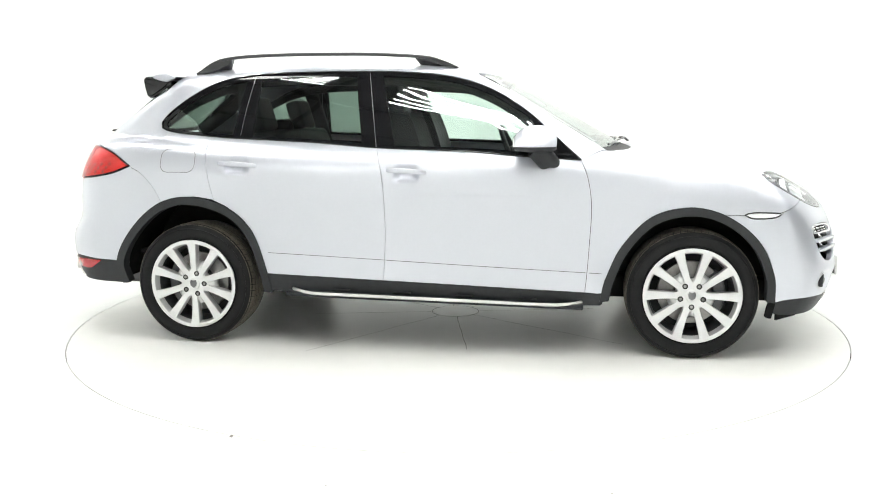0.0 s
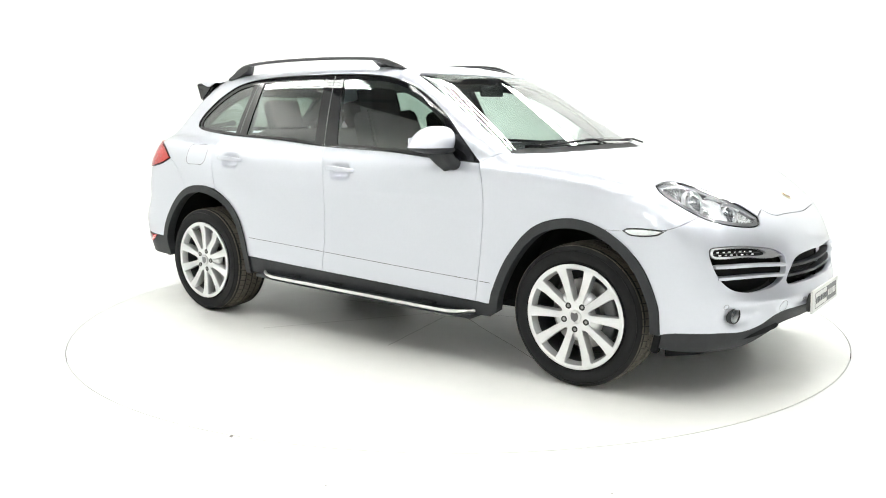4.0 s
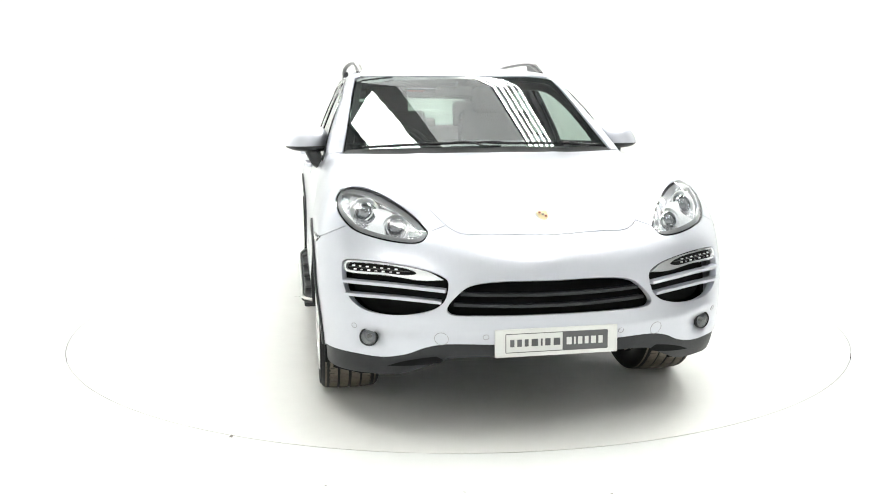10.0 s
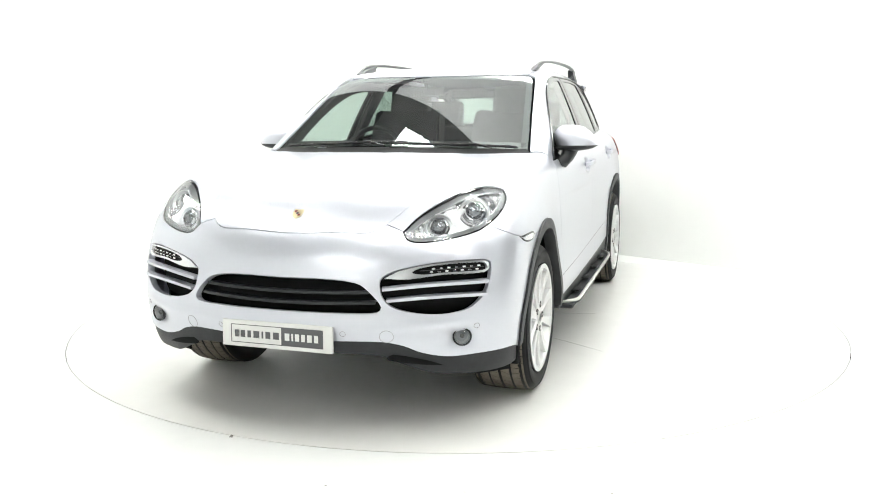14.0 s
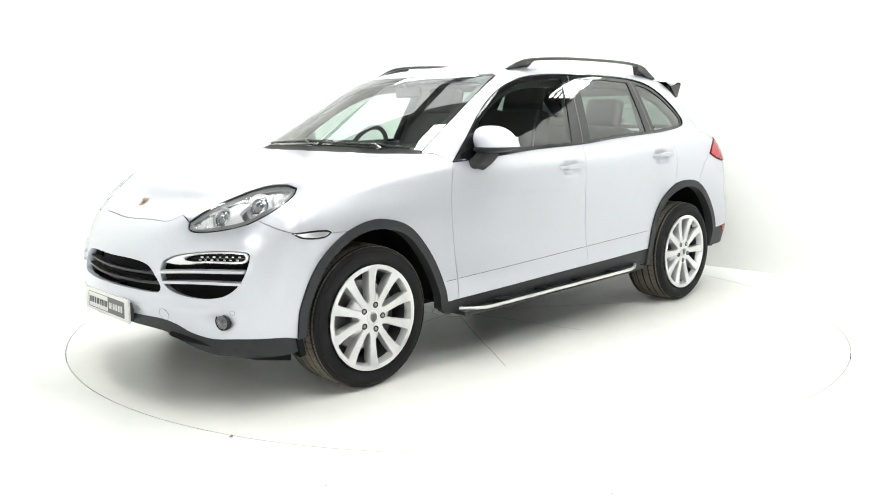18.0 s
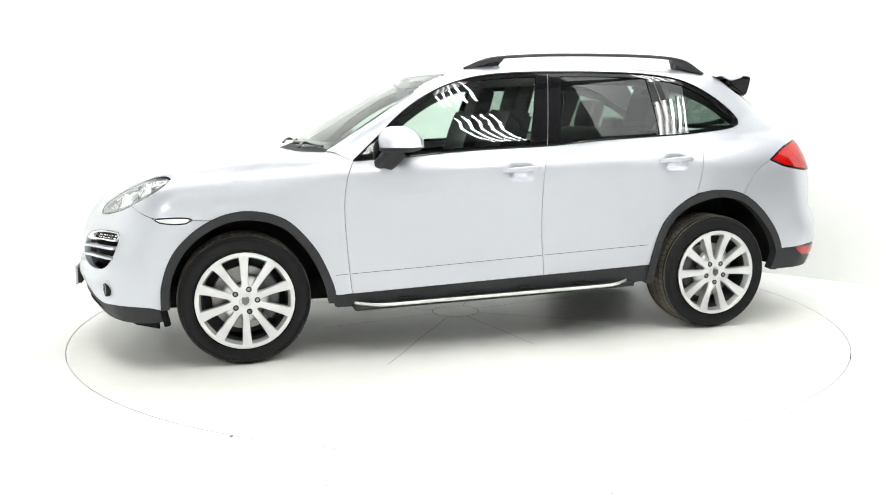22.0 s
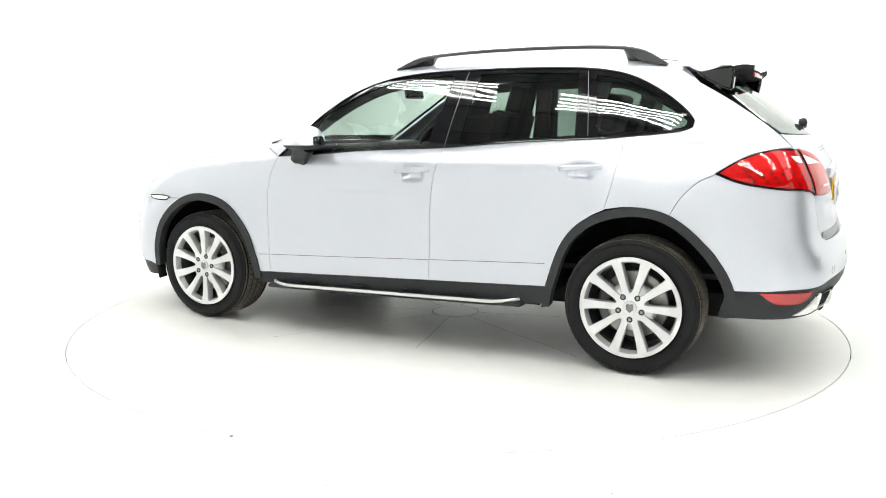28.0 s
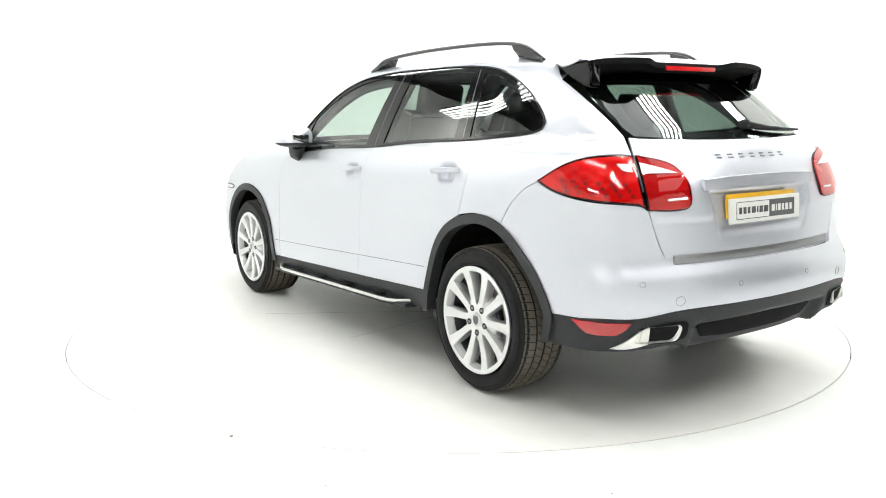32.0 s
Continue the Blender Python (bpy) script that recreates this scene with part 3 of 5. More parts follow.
DLO_TOP = [(0.832, 1.083), (0.669, 1.227), (0.534, 1.345), (0.325, 1.474), (0.089, 1.550), (-0.186, 1.580), (-0.5, 1.588), (-0.85, 1.588), (-1.13, 1.575),
           (-1.33, 1.540), (-1.495, 1.465), (-1.630, 1.370), (-1.696, 1.297)]
DLO_REAR = [(-1.696, 1.297), (-1.69, 1.265), (-1.655, 1.250), (-1.556, 1.234), (-1.36, 1.216)]
HOOD_SIDE = [(2.219, 0.330), (2.203, 0.373), (2.165, 0.418), (2.043, 0.488), (1.612, 0.605), (1.25, 0.71), (0.985, 0.778)]
LAMP_TOP = [(0.468, 0.850), (0.534, 0.903), (0.640, 0.957), (0.782, 1.007), (0.897, 1.018), (0.945, 1.004)]
LAMP_LOW = [(0.945, 1.004), (0.935, 0.975), (0.888, 0.932), (0.827, 0.890), (0.744, 0.846), (0.625, 0.816), (0.521, 0.806), (0.481, 0.818), (0.468, 0.850)]
SEAM = [(0.790, 0.868), (0.928, 0.810), (1.05, 0.795), (1.16, 0.792)]
FINE_SEAM = flowing(SEAM, False, 0.02)
LAMP_FOOT = flowing(LAMP_LOW[::-1][:5] + [(0.790, 0.868)], False, 0.02)
LAMP_BACK = flowing(LAMP_LOW[:4] + [(0.790, 0.868)], False, 0.02)
TAIL_TOP = [(1.004, 1.043), (0.889, 1.120), (0.780, 1.155), (0.641, 1.158), (0.494, 1.122), (0.431, 1.060)]
TAIL_LOW = [(0.431, 1.060), (0.417, 0.989), (0.427, 0.937), (0.491, 0.924), (0.589, 0.930), (0.620, 0.954), (0.797, 0.973), (0.916, 1.000), (1.004, 1.043)]
GATE_SIDE = [(0.0, 0.697), (0.197, 0.697), (0.441, 0.699), (0.505, 0.708), (0.542, 0.767), (0.592, 0.93), (0.634, 1.158), (0.640, 1.232)]

GILL = [(0.771, 0.722), (0.744, 0.735), (0.614, 0.732), (0.456, 0.705), (0.388, 0.674), (0.376, 0.650), (0.388, 0.583), (0.434, 0.542), (0.549, 0.519), (0.665, 0.532), (0.724, 0.576), (0.757, 0.64)]
GRILLE = [(0.0, 0.662), (0.19, 0.662), (0.300, 0.645), (0.350, 0.600), (0.381, 0.550), (0.366, 0.527), (0.268, 0.522), (0.0, 0.522)]


def left3(pts):
    return place(chart_left, *pts)


def top3(pts):
    return place(chart_top, *pts)


def front3(pts):
    return place(chart_front, *pts)


def rear3(pts):
    return place(chart_rear, *pts)


def cut(pts, a, b):
    """Part of an (x, z) line whose x lies between a and b."""
    return [p for p in pts if a <= p[0] <= b]


def nose_form(uv, p):
    a, z = np.abs(uv[:, 0]), uv[:, 1]
    lip = 0.012 * np.exp(-((z - 0.455 - 0.03 * (a / 0.7) ** 2) / 0.035) ** 2) * np.clip((0.8 - a) / 0.2, 0, 1)
    return lip - 0.030 * np.exp(-(((a - 0.645) / 0.065) ** 2 + ((z - 0.407) / 0.042) ** 2))


def tail_form(uv, p):
    a, z = np.abs(uv[:, 0]), uv[:, 1]
    k = np.clip((0.92 - a) / 0.62, 0, 1)
    return 0.004 * np.exp(-((z - 0.655) / 0.072) ** 2) * k * k * (3 - 2 * k)


def on_skin(chart, form, uv, lift=0.0):
    """Points on a panel whose form is dished."""
    uv = np.atleast_2d(np.asarray(uv, float))
    p = cast(*chart(uv))
    return p + slope(p) * (form(uv, p)[:, None] + lift)


def cup(x, z):
    """The hollow behind a door handle."""
    return lambda uv, p: -0.044 * np.exp(-(np.abs((uv[:, 0] - x) / 0.060) ** 5 + np.abs((uv[:, 1] - z + 0.004) / 0.036) ** 5))


def body(car):
    G = 0.0016
    # doors
    fd = outline(left3(DOOR_FRONT), left3([DOOR_FRONT[-1], (0.3, 0.372), DOOR_GAP[0]]), left3(DOOR_GAP), left3([p for p in BELT if p[0] >= -0.34][::-1]), conv=to_left)
    front_doors = skin("front_door", PAINT, car, chart_left, fd, "silver-white front door with body-coloured handle", True, step=0.022, gap=G, dish=cup(-0.149, 1.010))
    arch_bit = [(-1.298, 0.845), (-1.205, 0.797), (-1.071, 0.663), (-0.99, 0.415)]
    rd = outline(left3(DOOR_GAP[::-1]), left3([DOOR_GAP[0], (-0.99, 0.415)]), left3(arch_bit[::-1]), left3(DOOR_REAR[::-1]), left3([p for p in BELT if p[0] <= -0.33][::-1]), conv=to_left)
    rear_doors = skin("rear_door", PAINT, car, chart_left, rd, "silver-white rear door with body-coloured handle", True, step=0.022, gap=G, dish=cup(-1.156, 1.047))

    # wings
    hood_line = flowing(HOOD_SIDE, False, 0.02)
    hood_edge = top3(hood_line)
    hood_front = top3(flowing([(2.251, 0.0), (2.246, 0.1), (2.219, 0.330)], False, 0.02))
    k = int(np.argmin(np.hypot(hood_line[:, 0] - 2.165, hood_line[:, 1] - 0.418)))
    fender = outline(hood_edge[k:][::-1], np.vstack([hood_edge[k:k + 1], front3(LAMP_TOP[:1])]), front3(LAMP_TOP), front3(LAMP_BACK),
                     front3(FINE_SEAM), left3(F_ARCH[3:-1]), left3([F_ARCH[-2], (0.965, 0.352), DOOR_FRONT[-1]]), left3(DOOR_FRONT[::-1]),
                     np.vstack([left3(DOOR_FRONT[:1]), place(chart_left, (0.90, 1.115)), hood_edge[-1:]]), conv=to_round)
    skin("front_wing", PAINT, car, chart_round, fender, "silver-white front wing", True, step=0.035, gap=G)

    # bonnet
    half = outline(hood_front, hood_edge, top3([(0.985, 0.778), (1.02, 0.72), (1.12, 0.4), (1.155, 0.0)]), conv=to_top)
    whole = np.array([p for p in half] + [p * (1, -1) for p in half[::-1] if abs(p[1]) > 1e-4])
    skin("bonnet", PAINT, car, chart_top, whole, "silver-white bonnet with a small gold crest", step=0.04, gap=0.0012,
         dish=lambda uv, p: 0.003 * np.exp(-((np.abs(uv[:, 1]) - 0.20 - 0.16 * (2.2 - uv[:, 0])) / 0.045) ** 2) * np.clip((2.15 - uv[:, 0]) / 0.3, 0, 1))

    # cant rails: the pillars and the roof edge over the side windows
    cowl = np.array([[0.97, 0.778, 1.137]])
    ws = place(chart_ahead, (0.765, 1.15), (0.735, 1.25), (0.70, 1.37), (0.667, 1.49), (0.640, 1.565))
    roof_edge = top3([(0.225, 0.60), (0.0, 0.60), (-0.5, 0.60), (-1.0, 0.595), (-1.4, 0.59), (-1.60, 0.585)])
    d_pillar = np.vstack([roof_edge[-1:], place(chart_round, *to_round(np.array([[-1.665, 0.64, 1.54], [-1.70, 0.655, 1.50]])))])
    gate_edge = place(chart_round, *to_round(np.array([[-1.70, 0.655, 1.50], [-1.86, 0.652, 1.40], [-1.99, 0.648, 1.31], [-2.085, 0.645, 1.235]])))
    lamp_edge = rear3([(0.640, 1.158), (0.780, 1.155), (0.889, 1.120), (1.004, 1.043)])
    seam = left3(flowing([(-1.838, 1.040), (-1.76, 1.00), (-1.68, 0.92), (-1.63, 0.835)], False, 0.015))
    side = outline(np.vstack([left3([(0.832, 1.083)]), place(chart_left, (0.90, 1.115)), cowl]), np.vstack([cowl, ws]), np.vstack([ws[-1:], roof_edge[:1]]), roof_edge, d_pillar, gate_edge,
                   np.vstack([gate_edge[-1:], lamp_edge[:1]]), lamp_edge, seam, left3([(-1.644, 0.825), (-1.443, 0.865), (-1.298, 0.848)]), left3(DOOR_REAR[::-1]),
                   left3(DLO_REAR[::-1]), left3(DLO_TOP[::-1]), conv=to_round)
    skin("body_side", PAINT, car, chart_round, side, "silver-white rear quarter panel and roof pillar", True, step=0.035, gap=0.0012)

    # roof
    half = outline(top3([(0.345, 0.0), (0.33, 0.2), (0.285, 0.42), (0.225, 0.60)]), roof_edge, top3([(-1.60, 0.585), (-1.645, 0.3), (-1.66, 0.0)]), conv=to_top)
    whole = np.array([p for p in half] + [p * (1, -1) for p in half[::-1] if abs(p[1]) > 1e-4])
    skin("roof", PAINT, car, chart_top, whole, "silver-white roof", step=0.05, gap=0.002)

    # front bumper with its three intakes
    half = outline(np.vstack([hood_front[:-1], hood_edge[:k + 1]]), np.vstack([hood_edge[k:k + 1], front3(LAMP_TOP[:1])]), front3(LAMP_FOOT), front3(FINE_SEAM),
                   left3([(1.609, 0.791), (1.777, 0.661), (1.871, 0.469), (1.885, 0.315)]),
                   front3([(0.938, 0.315), (0.88, 0.333), (0.732, 0.338), (0.612, 0.331), (0.52, 0.352), (0.453, 0.385), (0.38, 0.402), (0.213, 0.402), (0.0, 0.402)]), conv=to_front)
    gill = flowing(GILL, True, 0.02)
    grille = flowing(GRILLE, False, 0.02)
    grille = half_to_whole(grille)

    skin("front_bumper", PAINT, car, chart_front, half_to_whole(half), "silver-white front bumper with three dark intakes", step=0.022, holes=(gill, gill * (-1, 1), grille), flange=0.0, depth=0.03, gap=0.0018, dish=nose_form)

    # lower front apron
    half = outline(front3([(0.0, 0.404), (0.213, 0.404), (0.38, 0.404), (0.453, 0.387), (0.52, 0.354), (0.612, 0.333), (0.732, 0.340), (0.88, 0.335), (0.945, 0.317)]),
                   front3([(0.945, 0.317), (0.945, 0.262), (0.90, 0.245), (0.7, 0.240), (0.58, 0.245), (0.45, 0.30), (0.38, 0.335), (0.2, 0.345), (0.0, 0.345)]), conv=to_front)
    skin("front_apron", PLASTIC, car, chart_front, half_to_whole(half), "dark grey plastic lower front apron", step=0.03, depth=0.05, lift=-0.006)

    # rear bumper and tailgate
    half = outline(rear3(GATE_SIDE[:6]), rear3([(0.592, 0.93), (0.620, 0.952), (0.797, 0.971), (0.916, 0.998), (1.004, 1.041)]), seam, left3([(-1.644, 0.825), (-1.838, 0.663), (-1.951, 0.47)]),
                   rear3([(0.914, 0.468), (0.828, 0.474), (0.749, 0.486), (0.633, 0.492), (0.476, 0.514), (0.2, 0.515), (0.0, 0.514)]), conv=to_rear)

    skin("rear_bumper", PAINT, car, chart_rear, half_to_whole(half), "silver-white rear bumper", step=0.03, gap=0.002, dish=tail_form)
    half = outline(rear3(GATE_SIDE), rear3([(0.640, 1.232), (0.58, 1.226), (0.3, 1.218), (0.0, 1.216)]), conv=to_rear)

    def gate_form(uv, p):
        a, z = np.abs(uv[:, 0]), uv[:, 1]
        well = 1 / (1 + np.exp((a - 0.325 + 0.25 * (1.0 - z)) / 0.005)) / (1 + np.exp((z - 0.998) / 0.005)) / (1 + np.exp((0.815 - z) / 0.012))
        foot = 1 / (1 + np.exp((z - 0.735) / 0.004))
        return -0.026 * well - 0.010 * foot

    skin("tailgate", PAINT, car, chart_rear, half_to_whole(half), "silver-white tailgate with a recessed plate well", step=0.013, gap=0.002, dish=gate_form)
    half = outline(rear3([(0.0, 0.512), (0.2, 0.513), (0.476, 0.512), (0.633, 0.490), (0.749, 0.484), (0.828, 0.472), (0.925, 0.466)]), left3([(-1.949, 0.466), (-1.93, 0.34)]),
                   rear3([(0.925, 0.33), (0.80, 0.335), (0.62, 0.345), (0.45, 0.35), (0.40, 0.30), (0.2, 0.285), (0.0, 0.285)]), conv=to_rear)

    def diffuser_form(uv, p):
        a, z = np.abs(uv[:, 0]), uv[:, 1]
        return -0.05 / (1 + np.exp((a - 0.40) / 0.008)) / (1 + np.exp((z - 0.435 + 0.02 * a) / 0.006)) - 0.004

    skin("rear_diffuser", PLASTIC, car, chart_rear, half_to_whole(half), "dark grey plastic rear apron", step=0.025, depth=0.05, dish=diffuser_form)

    # wheel-arch trims and sills
    for name, arch, c, k in (("front_arch_trim", F_ARCH, (1.4475, 0.36), 0.90), ("rear_arch_trim", R_ARCH, (-1.4475, 0.37), 0.905)):
        ring = outline(left3(arch), left3([arch[-1], arc_inner(arch, c, k)[-1]]), left3(arc_inner(arch, c, k)[::-1]), left3([arc_inner(arch, c, k)[0], arch[0]]), conv=to_left)
        skin(name, PLASTIC, car, chart_left, ring, "dark grey plastic wheel-arch trim", True, step=0.03, depth=0.06, lift=0.010)
    sill = outline(left3([(0.97, 0.352), (0.865, 0.348), (0.3, 0.370), (-0.279, 0.390), (-0.985, 0.413)]), left3([(-0.985, 0.413), (-0.97, 0.315), (0.95, 0.275), (0.97, 0.352)]), conv=to_left)
    skin("sill", PLASTIC, car, chart_left, sill, "dark grey plastic sill", True, step=0.04, depth=0.05, lift=-0.004)
    return front_doors, rear_doors


GLASS_F = [(0.600, 1.120), (0.600, 1.120), (0.552, 1.302), (0.49, 1.352), (0.31, 1.452), (0.08, 1.526), (-0.19, 1.555), (-0.325, 1.561), (-0.325, 1.561), (-0.226, 1.163), (-0.226, 1.163), (0.203, 1.147)]
GLASS_R = [(-0.42, 1.175), (-0.42, 1.175), (-0.485, 1.563), (-0.485, 1.563), (-0.8, 1.564), (-1.068, 1.553), (-1.068, 1.553), (-1.095, 1.215), (-1.095, 1.215), (-0.711, 1.198)]
GLASS_Q = [(-1.215, 1.224), (-1.215, 1.224), (-1.165, 1.543), (-1.165, 1.543), (-1.31, 1.515), (-1.475, 1.440), (-1.60, 1.357), (-1.662, 1.296), (-1.650, 1.268), (-1.54, 1.250)]


def windows(car):
    dlo = shrink(outline(left3(DLO_TOP), left3(DLO_REAR), left3(BELT[::-1]), conv=to_left), 0.001)
    panes = [flowing(g, True, 0.025) for g in (GLASS_F, GLASS_R, GLASS_Q)]
    skin("window_surround", BLACKGLOSS, car, chart_left, dlo, "gloss black window surround", True, holes=panes, step=0.04, depth=0.012)
    for name, pane, mat, label in (("front_door_window", panes[0], CLEAR, "clear green-tinted door window"), ("rear_door_window", panes[1], PRIVACY, "dark privacy glass door window"), ("quarter_window", panes[2], PRIVACY, "dark privacy glass quarter window")):
        for ob in skin(name, mat, car, chart_left, shrink(pane, -0.004), label, True, step=0.05, depth=0, lift=-0.005):
            ob.visible_shadow = False
    # bright bead under and over the side windows
    for run in (BELT, DLO_TOP + DLO_REAR[1:]):
        p = flowing(left3(run), False, 0.04)
        p = p + slope(p) * 0.003
        twin("window_bead", sweep(p, ring_shape(0.0045, 6), up=(0, 1, 0)), BLACKGLOSS, car)
    # grey tubes stand in for the light caught along the pillar shut lines
    for run in ([(-0.333, 1.155), (-0.365, 1.35), (-0.405, 1.578)], [(-1.165, 1.222), (-1.145, 1.38), (-1.115, 1.563)]):
        p = on_form(chart_left, flowing(run, False, 0.04), 0.0005)
        twin("pillar_shut_glint", sweep(p, ring_shape(0.0016, 6), up=(0, 1, 0)), CASING, car, "painted glint along the shut line of the black pillar")
    # windscreen
    half = outline(place(chart_ahead, (0.0, 1.165), (0.4, 1.160), (0.755, 1.15)), place(chart_ahead, (0.755, 1.15), (0.725, 1.25), (0.69, 1.37), (0.655, 1.49), (0.628, 1.563)), place(chart_ahead, (0.628, 1.563), (0.42, 1.585), (0.2, 1.594), (0.0, 1.597)), conv=lambda p: p[:, 1:])
    outer = half_to_whole(half)
    inner = shrink(outer, 0.035)
    ob = skin("windscreen", CLEAR, car, chart_ahead, outer, "clear green-tinted windscreen with light reflections", step=0.05, depth=0, lift=-0.003)
    ob.visible_shadow = False
    skin("windscreen_border", BLACKGLOSS, car, chart_ahead, outer, "black printed border of the windscreen", holes=(inner,), step=0.05, depth=0, lift=-0.006)
    # rear window
    half = outline(place(chart_behind, (0.0, 1.222), (0.3, 1.224), (0.60, 1.238)), place(chart_behind, (0.60, 1.238), (0.625, 1.30), (0.628, 1.40), (0.60, 1.50)), place(chart_behind, (0.60, 1.50), (0.3, 1.53), (0.0, 1.535)), conv=lambda p: p[:, 1:])
    outer = half_to_whole(half)
    hole = flowing([(-0.50, 1.262), (0.50, 1.262), (0.535, 1.30), (0.515, 1.40), (0.49, 1.475), (0.44, 1.488), (-0.44, 1.488), (-0.49, 1.475), (-0.515, 1.40), (-0.535, 1.30)], True, 0.03)
    ob = skin("rear_window", PRIVACY, car, chart_behind, outer, "dark privacy glass rear window", step=0.05, depth=0, lift=-0.003)
    ob.visible_shadow = False
    skin("rear_window_border", BLACKGLOSS, car, chart_behind, outer, "black printed border of the rear window", holes=(hole,), step=0.05, depth=0, lift=-0.007)


def wheel(car, x, y, flip, phase, label):
    """A tyre on a ten-spoke rim; y is the outer face."""
    e = new("wheel")
    e.parent = car
    e.matrix_local = pose(x, y, 0.3435, 0, 0, 0 if flip > 0 else 180)
    tagged(e, label)
    w = 0.275
    prof = [(0.262, -0.012), (0.275, -0.004), (0.300, 0.005), (0.325, 0.003), (0.343, -0.005), (0.352, -0.016), (0.3565, -0.030)]
    back = [(a, -w - b) for a, b in prof[::-1]]
    part("tyre", lathe(prof + back + [(0.262, -w + 0.012)], 96), RUBBER, e, "black tyre with a raised sidewall")
    part("sidewall_rib", lathe([(0.2715, -0.004), (0.274, 0.0005), (0.2765, -0.002)], 96), RUBBER, e)
    part("sidewall_rib", lathe([(0.330, 0.0), (0.3325, 0.0042), (0.336, -0.002)], 96), RUBBER, e)
    tread = bmesh.new()
    n = 60
    for row, (a, b) in enumerate(((-0.017, -0.076), (-0.088, -0.128), (-0.142, -0.182), (-0.192, -0.258))):
        for i in range(n):
            t0, t1 = 2 * math.pi * (i + 0.06) / n, 2 * math.pi * (i + 0.94) / n
            k = 2 * math.pi / n * (0.5 if row in (1, 2) else 0.25)
            vs = []
            for rr in (0.350, 0.3605):
                q = 0.0060 if rr > 0.355 and row in (0, 3) else 0
                for t, yy, s in ((t0, a, 0), (t1, a, 0), (t1, b, k), (t0, b, k)):
                    rad = rr - (q if (yy == a and row == 0) or (yy == b and row == 3) else 0)
                    vs.append(tread.verts.new((rad * math.cos(t + s), yy, rad * math.sin(t + s))))
            for f in ((4, 5, 6, 7), (0, 1, 5, 4), (1, 2, 6, 5), (2, 3, 7, 6), (3, 0, 4, 7)):
                tread.faces.new([vs[j] for j in f])
    bmesh.ops.recalc_face_normals(tread, faces=tread.faces)
    part("tread", tread, TREAD, e, "dusty brown worn tread blocks")
    # rim
    part("rim_barrel", lathe([(0.262, -0.005), (0.266, 0.004), (0.261, 0.007), (0.252, 0.0065), (0.2435, 0.005), (0.2405, -0.002), (0.2385, -0.012), (0.234, -0.022), (0.232, -0.036)], 96), ALLOY, e, "silver rim lip")
    # the shade behind the spokes is put into the well's dark colour
    part("rim_well", lathe([(0.232, -0.036), (0.226, -0.06), (0.222, -0.12), (0.230, -0.24)], 96), DARKALLOY, e, "inner rim well, coloured dark as if in shade")
    spokes = bmesh.new()
    for i in range(10):
        a = 2 * math.pi * i / 10 + phase
        prof = ((0.058, 0.022, -0.010), (0.080, 0.0215, -0.008), (0.092, 0.0185, -0.008), (0.12, 0.0195, -0.0075), (0.16, 0.0215, -0.0065), (0.20, 0.0245, -0.004), (0.228, 0.0275, 0.001), (0.247, 0.0325, 0.005))
        rows = []
        for rr, hw, yy in prof:
            row = []
            for s, dy in ((-1, -0.007), (-0.86, 0.0), (0, 0.0015), (0.86, 0.0), (1, -0.007), (0.80, -0.055), (-0.80, -0.055)):
                px, pz = rr, s * hw
                row.append(spokes.verts.new((px * math.cos(a) - pz * math.sin(a), yy + dy, px * math.sin(a) + pz * math.cos(a))))
            rows.append(row)
        for p, q in zip(rows, rows[1:]):
            for j in range(7):
                spokes.faces.new((p[j], p[(j + 1) % 7], q[(j + 1) % 7], q[j]))
    bmesh.ops.recalc_face_normals(spokes, faces=spokes.faces)
    part("spokes", smooth(spokes, 38), ALLOY, e, "ten silver flared alloy spokes")
    for i in range(5):
        # sloping web between a pair of spokes, outside each bolt
        a = 2 * math.pi * i / 5 + phase + math.pi * 0.3
        web = bmesh.new()
        rows = [[web.verts.new((rr * math.cos(a + t * k), yy - 0.006 * t * t, rr * math.sin(a + t * k))) for t in (-1, -0.5, 0, 0.5, 1)]
                for rr, yy, k in ((0.070, -0.012, 0.24), (0.092, -0.014, 0.21), (0.112, -0.024, 0.20), (0.128, -0.040, 0.19), (0.132, -0.062, 0.18))]
        for p, q in zip(rows, rows[1:]):
            for j in range(4):
                web.faces.new((p[j], p[j + 1], q[j + 1], q[j]))
        bmesh.ops.recalc_face_normals(web, faces=web.faces)
        part("spoke_web", smooth(web, 60), ALLOY, e)
    part("hub", lathe([(0.0001, -0.008), (0.034, -0.008), (0.036, -0.010), (0.060, -0.0085), (0.076, -0.009), (0.082, -0.014), (0.086, -0.03), (0.088, -0.06)], 48), ALLOY, e)
    part("centre_cap", lathe([(0.0001, -0.002), (0.024, -0.003), (0.032, -0.006), (0.034, -0.012)], 32), ALLOY, e)
    crest = [(0, -0.017), (0.012, -0.008), (0.014, 0.006), (0.010, 0.015), (0, 0.012), (-0.010, 0.015), (-0.014, 0.006), (-0.012, -0.008)]
    bm = bmesh.new()
    bm.faces.new([bm.verts.new((px * 1.5, -0.0005, pz * 1.5)) for px, pz in crest])
    bmesh.ops.solidify(bm, geom=list(bm.faces), thickness=0.003)
    part("crest", bm, STRIP, e, "small grey crest shape")
    for i in range(5):
        a = 2 * math.pi * i / 5 + phase + math.pi * 0.3
        at = (0.064 * math.cos(a), 0.003, 0.064 * math.sin(a))
        q = lathe([(0.0080, -0.0115), (0.0155, -0.0090), (0.0162, -0.0135)], 16)
        seat = part("bolt_seat", moved(q, at), GAP, e, "dark bolt recess")
